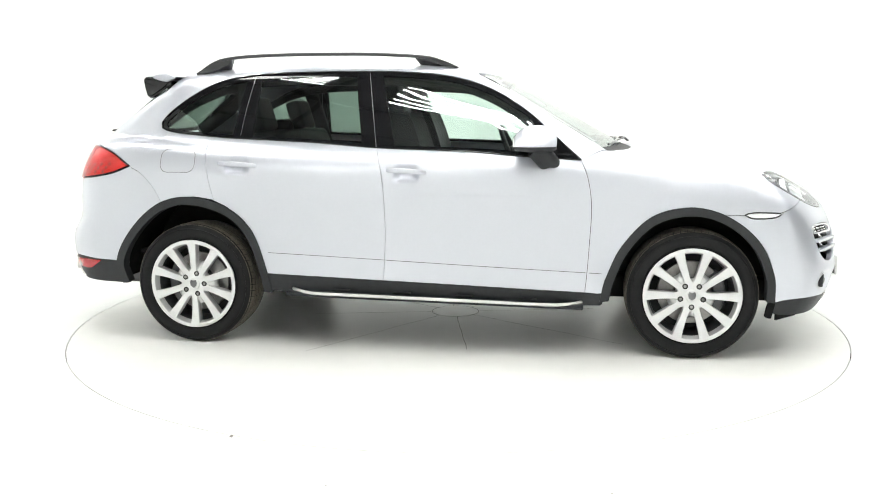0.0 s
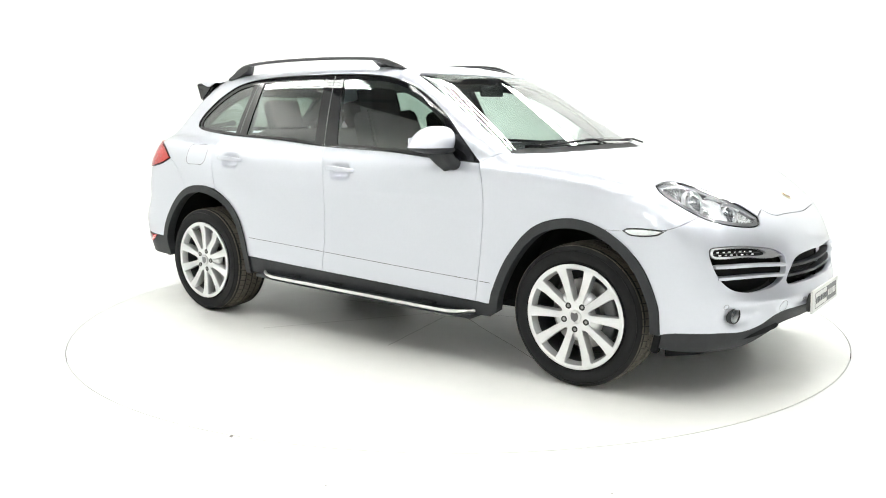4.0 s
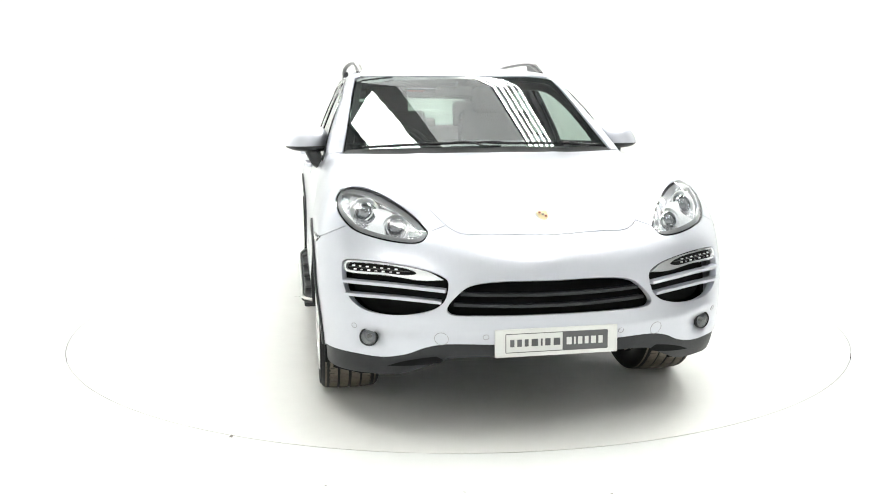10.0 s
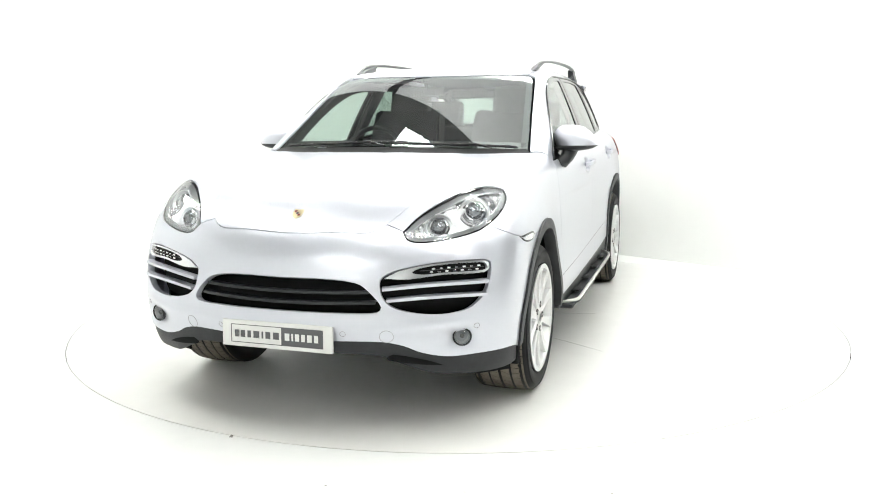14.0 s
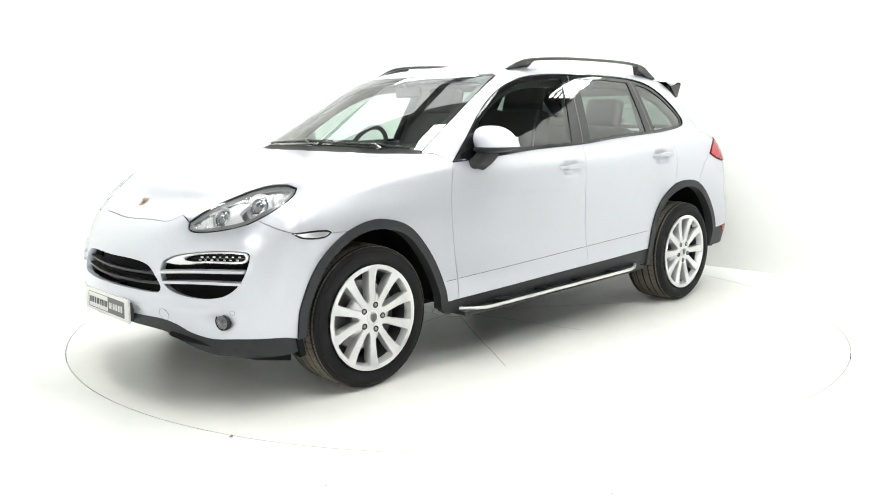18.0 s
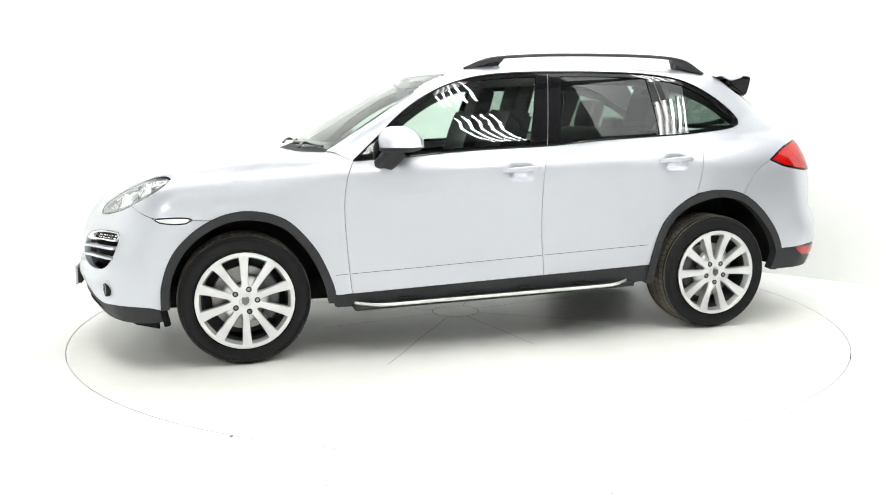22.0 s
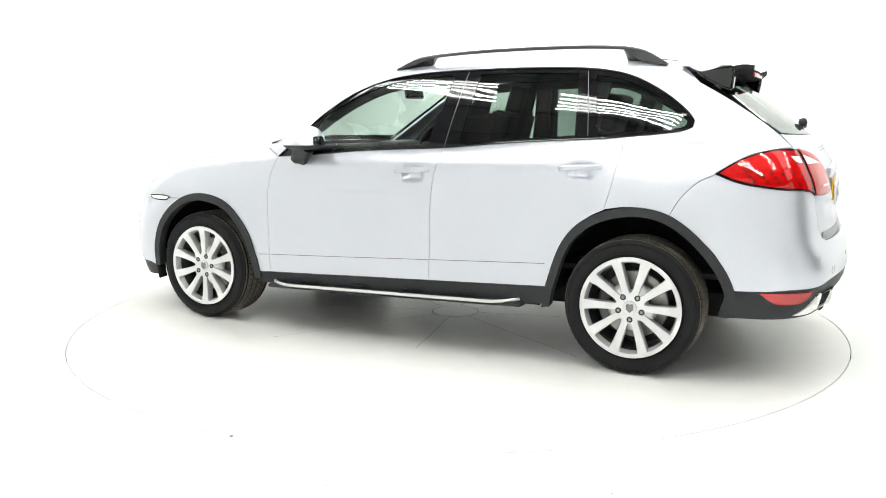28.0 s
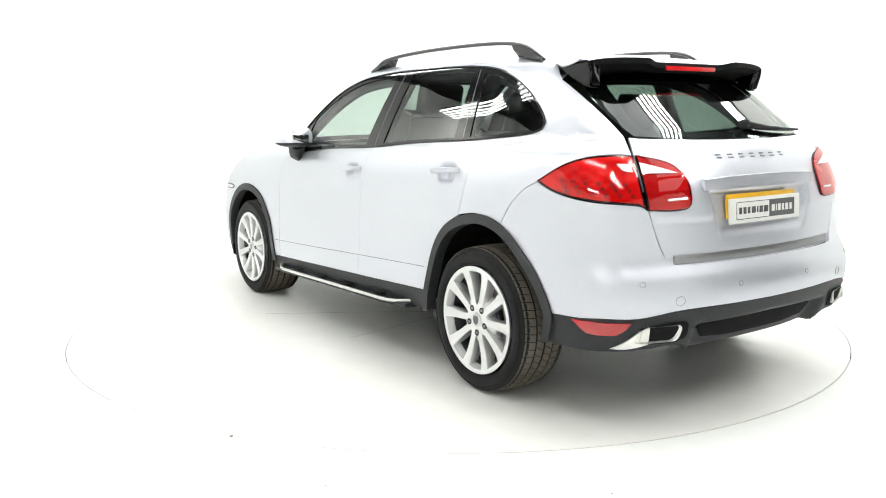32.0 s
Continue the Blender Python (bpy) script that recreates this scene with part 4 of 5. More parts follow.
        q = lathe([(0.0001, -0.008), (0.006, -0.008), (0.0078, -0.0095), (0.0085, -0.014)], 12)
        part("wheel_bolt", moved(q, at), DISCMETAL, seat, "steel wheel bolt")
    part("brake_disc", lathe([(0.06, -0.105), (0.175, -0.105), (0.178, -0.108), (0.178, -0.135), (0.06, -0.138)], 64), DISCMETAL, e, "worn grey brake disc")
    part("disc_bell", lathe([(0.0001, -0.07), (0.085, -0.07), (0.09, -0.075), (0.09, -0.11)], 48), CALIPER, e)
    a0 = math.pi if x > 0 else 0.0
    arc = [(0.155 * math.cos(a), -0.118, 0.155 * math.sin(a)) for a in np.linspace(a0 - 0.75, a0 + 0.75, 13)]
    cal = sweep(arc, rounded(0.07, 0.085, 0.012, 2), up=(0, 1, 0))
    part("brake_caliper", cal, CALIPER, e, "dark grey brake caliper")
    part("backing", lathe([(0.0001, -0.19), (0.225, -0.19)], 48), GAP, e)
    return e


def wheels(car):
    for x, y in ((1.4475, 0.938), (-1.4475, 0.962)):
        for s in (1, -1):
            wheel(car, x, s * y, s, 0.942 if (x > 0) == (s > 0) else 0.0, "ten-spoke silver alloy wheel with a black tyre")
    # liners of the wheel housings
    for x, z in ((1.4475, 0.40), (-1.4475, 0.415)):
        bm = bmesh.new()
        rows = []
        for k in range(25):
            a = radians(-6 + 192 * k / 24)
            rows.append([bm.verts.new((x + 0.452 * math.cos(a), yy, z + 0.452 * math.sin(a))) for yy in (0.88, 0.80, 0.5)])
        for p, q in zip(rows, rows[1:]):
            for j in range(2):
                bm.faces.new((p[j], p[j + 1], q[j + 1], q[j]))
        bm.faces.new([r[2] for r in rows])
        twin("wheel_housing", smooth(bm), MESHBLACK, car, "black wheel housing liner")


def under(car):
    part("underbody", box(3.95, 1.30, 0.14, (0.02, 0, 0.33), 0.04), MESHBLACK, car, "dark underbody")
    ins = [(0.92, 0.28), (0.90, 1.05), (0.5, 1.09), (-0.3, 1.13), (-1.2, 1.19), (-1.9, 1.20), (-2.05, 1.0), (-1.9, 0.93), (-1.0, 0.93), (-0.93, 0.28)]
    skin("inner_side", MESHBLACK, car, chart_left, np.array(ins), "dark inner body side", True, step=0.08, depth=0, lift=-0.07)

# ---------------------------------------------------------------- lamps
def near(p, poly):
    """Distance of chart points to an outline."""
    return np.sqrt(((p[:, None, :] - poly[None, ::2, :]) ** 2).sum(-1)).min(1)


def moved(bm, at, turn=None):
    if turn is not None:
        bmesh.ops.transform(bm, matrix=turn, verts=bm.verts)
    bmesh.ops.translate(bm, vec=at, verts=bm.verts)
    return bm


def lamps(car):
    # headlamps: a deep bowl, two projector units, chrome rings, a dark border and a clear lens
    poly = outline(front3(LAMP_TOP), front3(LAMP_LOW), conv=to_front, step=0.015)
    bowls = skin("headlamp", LAMPBOWL, car, chart_front, poly, "clear-lens headlamp with two projector units", True, step=0.014, depth=0.0,
                 dish=lambda uv, p: -0.010 - 0.052 * (1 - np.exp(-(near(uv, poly) / 0.034) ** 2)))
    skin("headlamp_border", BLACKGLOSS, bowls, chart_front, poly, "", True, holes=(shrink(poly, 0.005),), step=0.02, depth=0.03, lift=-0.003)
    skin("casing_band", CASING, bowls, chart_front, shrink(poly, 0.005), "smoked grey casing band", True, holes=(shrink(poly, 0.019),), step=0.012, depth=0.025, lift=-0.009)
    line = on_form(chart_front, shrink(poly, 0.0205)[::2], -0.010)
    twin("light_guide", sweep(line, ring_shape(0.0028, 6), closed=True), WHITELED, bowls, "bright line round the reflectors")
    for ob in skin("lens", LENS, bowls, chart_front, shrink(poly, 0.002), "clear lens", True, step=0.02, depth=0, lift=0.001):
        ob.visible_shadow = False
    for (a, z), r, ring in (((0.772, 0.943), 0.033, 0.060), ((0.612, 0.884), 0.031, 0.055)):
        at = on_form(chart_front, [(a, z)])[0]
        n = Vector(slope(np.array([at]))[0])
        way = (n * 0.55 + Vector((0.6, 0.1, 0.0))).normalized()
        turn = way.to_track_quat("X", "Z").to_matrix().to_4x4()
        base = Vector(at) - n * 0.038
        twin("projector", moved(lathe([(0.0001, r * 0.55), (r * 0.5, r * 0.48), (r * 0.85, r * 0.2), (r, 0.0), (r, -0.03)], 32, "x"), base, turn), PROJECTOR, bowls, "grey glass projector")
        twin("projector_ring", moved(lathe([(r, 0.006), (r * 1.10, 0.014), (r * 1.26, 0.010), (r * 1.32, -0.02)], 40, "x"), base, turn), CHROME, bowls, "silver projector ring")
        twin("projector_shroud", moved(lathe([(r * 1.32, -0.006), (r * 1.50, -0.012), (r * 1.52, -0.03)], 40, "x"), base, turn), CASING, bowls)
        twin("reflector_dish", moved(lathe([(r * 1.50, -0.016), (ring * 0.92, -0.002), (ring, 0.008), (ring * 1.08, 0.008), (ring * 1.12, -0.014)], 40, "x"), base, turn), LAMPSILVER, bowls, "bright reflector dish")
    bridge = flowing([(0.735, 0.948), (0.735, 0.948), (0.672, 0.945), (0.640, 0.925), (0.655, 0.880), (0.640, 0.848), (0.700, 0.853), (0.730, 0.868), (0.730, 0.868), (0.700, 0.905)], True, 0.012)
    skin("lamp_bridge", LAMPSILVER, bowls, chart_front, bridge, "white bezel between the projectors", True, step=0.012, depth=0.02, lift=-0.022)
    bar = on_form(chart_front, flowing([(0.86, 0.925), (0.82, 0.902), (0.76, 0.872)], False, 0.02), -0.016)
    twin("reflector_bar", sweep(bar, rounded(0.012, 0.010, 0.003, 2)), CHROME, bowls)
    bar = on_form(chart_front, flowing([(0.70, 0.957), (0.62, 0.930), (0.55, 0.888)], False, 0.02), -0.018)
    twin("reflector_bar", sweep(bar, rounded(0.010, 0.010, 0.003, 2)), LAMPSILVER, bowls)

    # tail lamps: the piece on the body and the piece on the tailgate
    outer = flowing([(1.000, 1.043), (1.000, 1.043), (0.889, 1.117), (0.780, 1.152), (0.638, 1.155), (0.638, 1.155), (0.602, 0.941), (0.602, 0.941), (0.635, 0.957), (0.797, 0.975), (0.916, 1.002)], True, 0.02)
    innr = flowing([(0.631, 1.156), (0.631, 1.156), (0.494, 1.120), (0.434, 1.060), (0.420, 0.989), (0.430, 0.939), (0.491, 0.926), (0.594, 0.932), (0.594, 0.932)], True, 0.02)
    for poly, lift, name in ((outer, 0.002, "tail_lamp"), (innr, 0.006, "tailgate_lamp")):
        base = skin(name, BLACKGLOSS, car, chart_rear, poly, "red tail lamp with a clear reversing segment", True, step=0.03, depth=0.03, lift=lift)
        skin("red_reflector", REDBODY if name == "tail_lamp" else REDINNER, base, chart_rear, shrink(poly, 0.0065), "", True, step=0.012, depth=0.0, lift=lift + 0.002,
             dish=lambda uv, p: 0.0012 * np.sin(uv[:, 0] * 95) * np.sin(uv[:, 1] * 130))
        for ob in skin("red_lens", REDLENS_THIN, base, chart_rear, shrink(poly, 0.003), "glossy red lens", True, step=0.02, depth=0.004, lift=lift + 0.008):
            ob.visible_shadow = False
        clear = [(0.700, 1.120), (0.700, 1.120), (0.652, 1.118), (0.652, 1.118), (0.647, 1.088), (0.647, 1.088), (0.68, 1.094)] if name == "tail_lamp" else [(0.622, 1.122), (0.622, 1.122), (0.52, 1.093), (0.475, 1.078), (0.475, 1.078), (0.615, 1.080), (0.615, 1.080)]
        skin("reversing_lens", LAMPSILVER, base, chart_rear, flowing(clear, True, 0.02), "clear white segment", True, step=0.015, depth=0.002, lift=lift + 0.0095)
        if name == "tail_lamp":
            for i in range(6):
                for j in range(3):
                    a, z = 0.892 - 0.044 * i - 0.012 * j, 1.052 - 0.022 * j - 0.003 * i
                    q = on_form(chart_rear, [(a, z)], lift + 0.0038)[0]
                    d = lathe([(0.0001, 0.0008), (0.009, 0.0006), (0.011, 0.0)], 12, "x")
                    n = Vector(slope(np.array([q]))[0]).to_track_quat("X", "Z").to_matrix().to_4x4()
                    twin("led", moved(d, q, n), REDDARK, base, "dark red light diode")
        else:
            q = on_form(chart_rear, [(0.525, 0.972), (0.445, 0.975)], lift + 0.0095)
            twin("led_strip", sweep(q, rounded(0.003, 0.010, 0.001, 1)), WHITELED, base, "clear strip")

    # side marker lamps
    m = flowing([(1.697, 0.795), (1.697, 0.795), (1.718, 0.808), (1.80, 0.813), (1.905, 0.808), (1.905, 0.808), (1.86, 0.781), (1.74, 0.774)], True, 0.015)
    base = skin("side_marker", BLACKGLOSS, car, chart_left, m, "clear side marker lamp with a dark edge", True, step=0.02, depth=0.01, lift=0.002)
    skin("marker_lens", WHITELED, base, chart_left, shrink(m, 0.0075), "clear lens", True, step=0.015, depth=0.003, lift=0.004)

    # fog lamps in the bumper's hollows
    q = on_skin(chart_front, nose_form, [(0.658, 0.414)], 0.011)[0]
    turn = Vector((0.95, 0.28, -0.02)).to_track_quat("X", "Z").to_matrix().to_4x4()
    base = twin("fog_lamp", moved(lathe([(0.033, 0.006), (0.036, 0.012), (0.040, 0.008), (0.042, -0.03)], 36, "x"), q, turn), PLASTIC, car, "round fog lamp in a dark ring")
    twin("fog_reflector", moved(lathe([(0.0001, -0.022), (0.010, -0.020), (0.024, -0.010), (0.034, 0.006)], 32, "x"), q, turn), LAMPSILVER, base)
    twin("fog_bulb", moved(lathe([(0.0001, 0.004), (0.007, 0.002), (0.010, -0.004), (0.010, -0.02)], 20, "x"), q, turn), WHITELED, base)
    for ob in twin("fog_lens", moved(lathe([(0.0001, 0.020), (0.012, 0.018), (0.025, 0.012), (0.034, 0.004)], 32, "x"), q, turn), SMOKED, base, "smoked domed lens"):
        ob.visible_shadow = False


def letter_bars(parent, at, right, up, out, widths, height, gap, mat, thick=0.0015):
    """Small raised bars, one for each character, in place of writing."""
    right, up, out = (Vector(v).normalized() for v in (right, up, out))
    m = Matrix((right, up, out)).transposed().to_4x4()
    x = 0.0
    for w in widths:
        bm = box(w * 0.8, height, thick, (w / 2, 0, thick / 2))
        part("character_bar", moved(bm, Vector(at) + right * x, m), mat, parent)
        x += w + gap


def plate(car, name, centre, out, width, height, label, lift, backing=None):
    """A show plate in a frame: a pale field and a dark field with bars for the characters."""
    out = Vector(out).normalized()
    right = Vector((0, 0, 1)).cross(out).normalized()
    up = out.cross(right)
    m = Matrix((right, up, out)).transposed().to_4x4()
    c = Vector(centre)

    def piece(nm, w, h, d, x, y, z, mat, parent, bevel=0.002):
        return part(nm, moved(box(w, h, d, (x, y, z), bevel), c, m), mat, parent)

    base = piece(name, width, height, 0.012, 0, 0, lift, PLATEWHITE, car, 0.003)
    tagged(base, label)
    if backing:
        piece("yellow_plate", width * 0.98, height * 0.95, 0.008, -0.012, height * 0.20, lift - 0.012, AMBER, base)
    else:
        piece("plate_holder", width * 0.96, height * 0.8, 0.02, 0, -0.004, lift - 0.017, GAP, base, 0.003)
    f = 0.006 + lift
    for nm, w, h, x, y in (("frame_line", width * 0.83, 0.003, 0, height * 0.335), ("frame_line", width * 0.83, 0.003, 0, -height * 0.335), ("frame_line", 0.003, height * 0.67, -width * 0.415, 0), ("frame_line", 0.003, height * 0.67, width * 0.415, 0)):
        piece(nm, w, h, 0.002, x, y, f, PLATEGREY, base, 0)
    piece("dark_field", width * 0.37, height * 0.66, 0.002, width * 0.23, 0, f, PLATEGREY, base, 0)
    z = f + 0.001
    k = width / 0.52
    letter_bars(base, c + right * (-width * 0.385) + out * z, right, up, out, [0.022 * k, 0.024 * k, 0.020 * k, 0.034 * k, 0.009 * k, 0.028 * k, 0.034 * k], height * 0.26, 0.0075 * k, PLATEGREY)
    letter_bars(base, c + right * (width * 0.072) + out * z, right, up, out, [0.027 * k, 0.009 * k, 0.023 * k, 0.020 * k, 0.026 * k, 0.022 * k], height * 0.27, 0.0065 * k, PLATEWHITE)
    return base


# ---------------------------------------------------------------- front
def front_details(car):
    # central intake: backing and blades
    poly = half_to_whole(flowing(GRILLE, False, 0.02))
    g = skin("centre_intake", MESHBLACK, car, chart_front, shrink(poly, -0.01), "black centre intake with horizontal blades", step=0.04, depth=0, lift=-0.085)
    for z0, a in ((0.607, 0.335), (0.560, 0.358)):
        p = on_form(chart_front, [(b, z0 + 0.006 * (b / 0.3) ** 2) for b in np.linspace(-a, a, 21)], -0.040)
        part("intake_blade", sweep(p, [(-0.018, -0.004), (0.02, -0.008), (0.024, -0.002), (0.022, 0.005), (-0.016, 0.003)]), PLASTIC, g, "dark grey blade")
    # side intakes: backing, lamp strip, two painted blades
    poly = flowing(GILL, True, 0.02)
    gills = skin("side_intake", MESHBLACK, car, chart_front, shrink(poly, -0.008), "black side intake with two painted blades", True, step=0.03, depth=0, lift=-0.075)
    for a0, z0, a1, z1 in ((0.752, 0.648, 0.385, 0.625), (0.742, 0.594, 0.400, 0.578)):
        us = np.linspace(0, 1, 13)
        p = on_form(chart_front, [(a0 + (a1 - a0) * u, z0 + (z1 - z0) * u + 0.006 * math.sin(math.pi * u)) for u in us], -0.010)
        twin("intake_blade", sweep(p, [(-0.02, -0.006), (0.010, -0.009), (0.013, 0.0), (0.010, 0.009), (-0.02, 0.006)]), PAINT, gills, "painted blade")
    frame_ = flowing([(0.764, 0.700), (0.762, 0.722), (0.744, 0.731), (0.614, 0.728), (0.458, 0.701), (0.394, 0.668), (0.394, 0.668), (0.47, 0.664), (0.60, 0.680), (0.745, 0.684)], True, 0.015)
    hole = flowing([(0.755, 0.700), (0.748, 0.722), (0.614, 0.7215), (0.515, 0.7055), (0.490, 0.690), (0.53, 0.682), (0.61, 0.6885), (0.740, 0.6925)], True, 0.012)
    skin("lamp_frame", WHITELED, gills, chart_front, frame_, "bright silver lamp frame", True, holes=(hole,), step=0.012, depth=0.02, lift=-0.003)
    skin("lamp_bed", MESHBLACK, gills, chart_front, hole, "", True, step=0.02, depth=0, lift=-0.018)
    for k, (z0, z1) in enumerate(((0.7125, 0.7030), (0.6990, 0.6905))):
        for j in range(7):
            u = (j + 0.5 + 0.3 * k) / 8
            c = on_form(chart_front, [(0.742 - 0.215 * u, z0 + (z1 - z0) * u ** 1.6)], -0.014)[0]
            n = Vector(slope(np.array([c]))[0]).to_track_quat("X", "Z").to_matrix().to_4x4()
            twin("diode_cell", moved(box(0.006, 0.013, 0.0065, (0, 0, 0), 0.0015, None, 1), c, n), CHROME if j % 2 else LAMPSILVER, gills)
    p = on_form(chart_front, [(0.748 - 0.23 * u, 0.7068 - 0.009 * u ** 1.6) for u in np.linspace(0, 1, 10)], -0.013)
    twin("lamp_rib", sweep(p, rounded(0.004, 0.0030, 0.0008, 1)), GAP, gills, "dark bar between the rows of diodes")
    # sensors and covers on the bumper
    for a, z, r in ((0.705, 0.463, 0.011), (0.246, 0.438, 0.011), (0.398, 0.428, 0.027)):
        loop = [(a + r * math.cos(t) / 1.12, z + r * math.sin(t)) for t in np.linspace(0, 2 * math.pi, 28, endpoint=False)]
        twin("parking_sensor" if r < 0.02 else "tow_cover", sweep(on_skin(chart_front, nose_form, loop, 0.0004), ring_shape(0.0011, 6), closed=True), STRIP, car, "thin round joint in the paint")
    duct = flowing([(0.42, 0.346), (0.42, 0.346), (0.395, 0.330), (0.405, 0.318), (0.52, 0.297), (0.60, 0.290), (0.60, 0.290), (0.55, 0.313), (0.48, 0.334)], True, 0.02)
    skin("apron_duct", MESHBLACK, car, chart_front, duct, "dark air duct in the apron", True, step=0.02, depth=0, lift=-0.002)
    # crest on the bonnet
    q = on_form(chart_top, [(2.165, 0.0)], 0.004)[0]
    n = Vector(slope(np.array([q]))[0]).to_track_quat("Z", "Y").to_matrix().to_4x4()
    shield = [(-0.034, 0), (-0.018, 0.020), (0.004, 0.025), (0.022, 0.024), (0.030, 0.021), (0.027, 0.0), (0.030, -0.021), (0.022, -0.024), (0.004, -0.025), (-0.018, -0.020)]
    nz = Vector(slope(np.array([q]))[0])
    fwd = Vector((1, 0, 0)) - nz * nz.x
    fwd.normalize()
    lat = nz.cross(fwd)
    basis = Matrix((fwd, lat, nz)).transposed().to_4x4()
    bm = bmesh.new()
    bm.faces.new([bm.verts.new((-a, b, 0)) for a, b in shield][::-1])
    bmesh.ops.solidify(bm, geom=list(bm.faces), thickness=0.004)
    crest = part("bonnet_crest", moved(bm, q, basis), GOLD, car, "small gold shield crest")
    for a, b, mat in ((0.010, 0.011, REDDARK), (-0.012, -0.011, REDDARK), (0.0, 0.0, DARKALLOY)):
        part("crest_field", moved(box(0.010, 0.010, 0.002, (a, b, 0.003)), q, basis), mat, crest)
    plate(car, "front_plate", (2.372, 0.0, 0.415), (1, 0, 0.03), 0.52, 0.114, "white show plate with a dark field, in a holder", 0.012)
    # underside lip and mud deflectors
    twin("deflector", sweep([(2.12, 0.62, 0.27), (2.02, 0.78, 0.25), (1.90, 0.885, 0.245)], rounded(0.012, 0.07, 0.004, 2)), MESHBLACK, car, "black lower air deflector")
    # wipers on the windscreen's foot
    for pts in ([(-0.66, 1.152), (-0.30, 1.168), (0.10, 1.176)], [(0.02, 1.170), (0.36, 1.165), (0.70, 1.150)]):
        p = on_form(chart_ahead, flowing(pts, False, 0.06), 0.012)
        w = part("wiper", sweep(p, rounded(0.012, 0.014, 0.004, 2)), BLACKGLOSS, car, "black windscreen wiper")
        q = p[len(p) * 2 // 3] + np.array([0.02, 0, 0.004])
        part("wiper_arm", sweep([q + np.array([0.05, 0.12, -0.02]), q + np.array([0.02, 0.03, 0.004]), p[len(p) // 2]], rounded(0.016, 0.010, 0.003, 2)), BLACKGLOSS, w)
        part("wiper_pivot", moved(box(0.03, 0.035, 0.018, (0, 0, 0), 0.006), q), CABINPLASTIC, w)
    cowl = half_to_whole(outline(top3([(1.158, 0.0), (1.122, 0.4), (1.02, 0.725), (0.985, 0.775)]), top3([(0.985, 0.775), (0.955, 0.75), (1.05, 0.4), (1.09, 0.0)]), conv=lambda p: p[:, [1, 0]]))
    skin("cowl", CABINPLASTIC, car, lambda uv: chart_top(uv[:, ::-1]), cowl, "black plastic cowl under the windscreen", step=0.04, depth=0.0, lift=-0.004)


# ---------------------------------------------------------------- rear
def rear_details(car):
    # roof spoiler
    def deck(y):
        e = abs(y) / 0.64
        k = min(1.0, max(0.0, (abs(y) - 0.22) / 0.11))
        k = k * k * (3 - 2 * k)   # the middle of the rear edge is notched
        return (np.array([-1.655 + 0.06 * e ** 2, y, float(roof_z(-1.655 + 0.06 * e ** 2)) - 0.036 * (y / 0.62) ** 2 - 0.012 * e ** 6]),
                np.array([-1.900 - 0.040 * k + 0.075 * e ** 2 + 0.015 * e ** 8, y, 1.578 + 0.016 * k - 0.008 * e ** 4 - 0.012 * e ** 10]))
    ys = np.linspace(-0.64, 0.64, 41)
    bm = bmesh.new()
    rows = []
    for y in ys:
        a, b = deck(y)
        row = []
        for u in np.linspace(0, 1, 7):
            p = a + (b - a) * u
            p[2] += 0.010 * math.sin(math.pi * u)
            row.append(bm.verts.new(p))
        row.append(bm.verts.new(b + np.array([-0.004, 0, -0.006])))
        rows.append(row)
    for p, q in zip(rows, rows[1:]):
        for j in range(7):
            bm.faces.new((p[j], p[j + 1], q[j + 1], q[j]))
    bmesh.ops.recalc_face_normals(bm, faces=bm.faces)
    sp = part("roof_spoiler", smooth(bm, 50), PAINT, car, "silver-white roof spoiler with a black underside")
    bm = bmesh.new()
    rows = []
    for y in ys:
        a, b = deck(y)
        e = abs(y) / 0.64
        lip = b + np.array([-0.005, 0, -0.006])
        row = [lip, lip + np.array([0.002, 0, -0.026]), lip + np.array([0.05, 0, -0.045]), np.array([-1.82 + 0.05 * e ** 2, y, 1.548 - 0.02 * e ** 2]), np.array([-1.745 + 0.03 * e ** 2, y, 1.530 - 0.02 * e ** 2]), np.array([-1.690 + 0.02 * e ** 2, y, 1.495 - 0.02 * e ** 2])]
        rows.append([bm.verts.new(p) for p in row])
    for p, q in zip(rows, rows[1:]):
        for j in range(5):
            bm.faces.new((p[j], p[j + 1], q[j + 1], q[j]))
    bmesh.ops.recalc_face_normals(bm, faces=bm.faces)
    part("spoiler_underside", smooth(bm, 35), MESHBLACK, sp, "black underside")
    # side blades
    bm = bmesh.new()
    prof = [(-1.668, 1.548, 0.650), (-1.76, 1.566, 0.650), (-1.864, 1.576, 0.644), (-1.866, 1.53, 0.638), (-1.855, 1.448, 0.616), (-1.815, 1.456, 0.624), (-1.735, 1.500, 0.640)]
    fr = [bm.verts.new((x, y, z)) for x, z, y in prof]
    bk = [bm.verts.new((x, y - 0.030 - 0.035 * min(1, max(0, -1.70 - x) / 0.1), z)) for x, z, y in prof]
    bm.faces.new(fr)
    bm.faces.new(bk[::-1])
    for i in range(len(prof)):
        j = (i + 1) % len(prof)
        bm.faces.new((fr[i], fr[j], bk[j], bk[i]))
    bmesh.ops.recalc_face_normals(bm, faces=bm.faces)
    bmesh.ops.bevel(bm, geom=list(bm.edges), offset=0.012, segments=3, affect="EDGES")
    twin("spoiler_blade", smooth(bm, 60), BLACKGLOSS, sp, "gloss black side blade")
    # painted end caps of the spoiler, over the blades
    bm = bmesh.new()
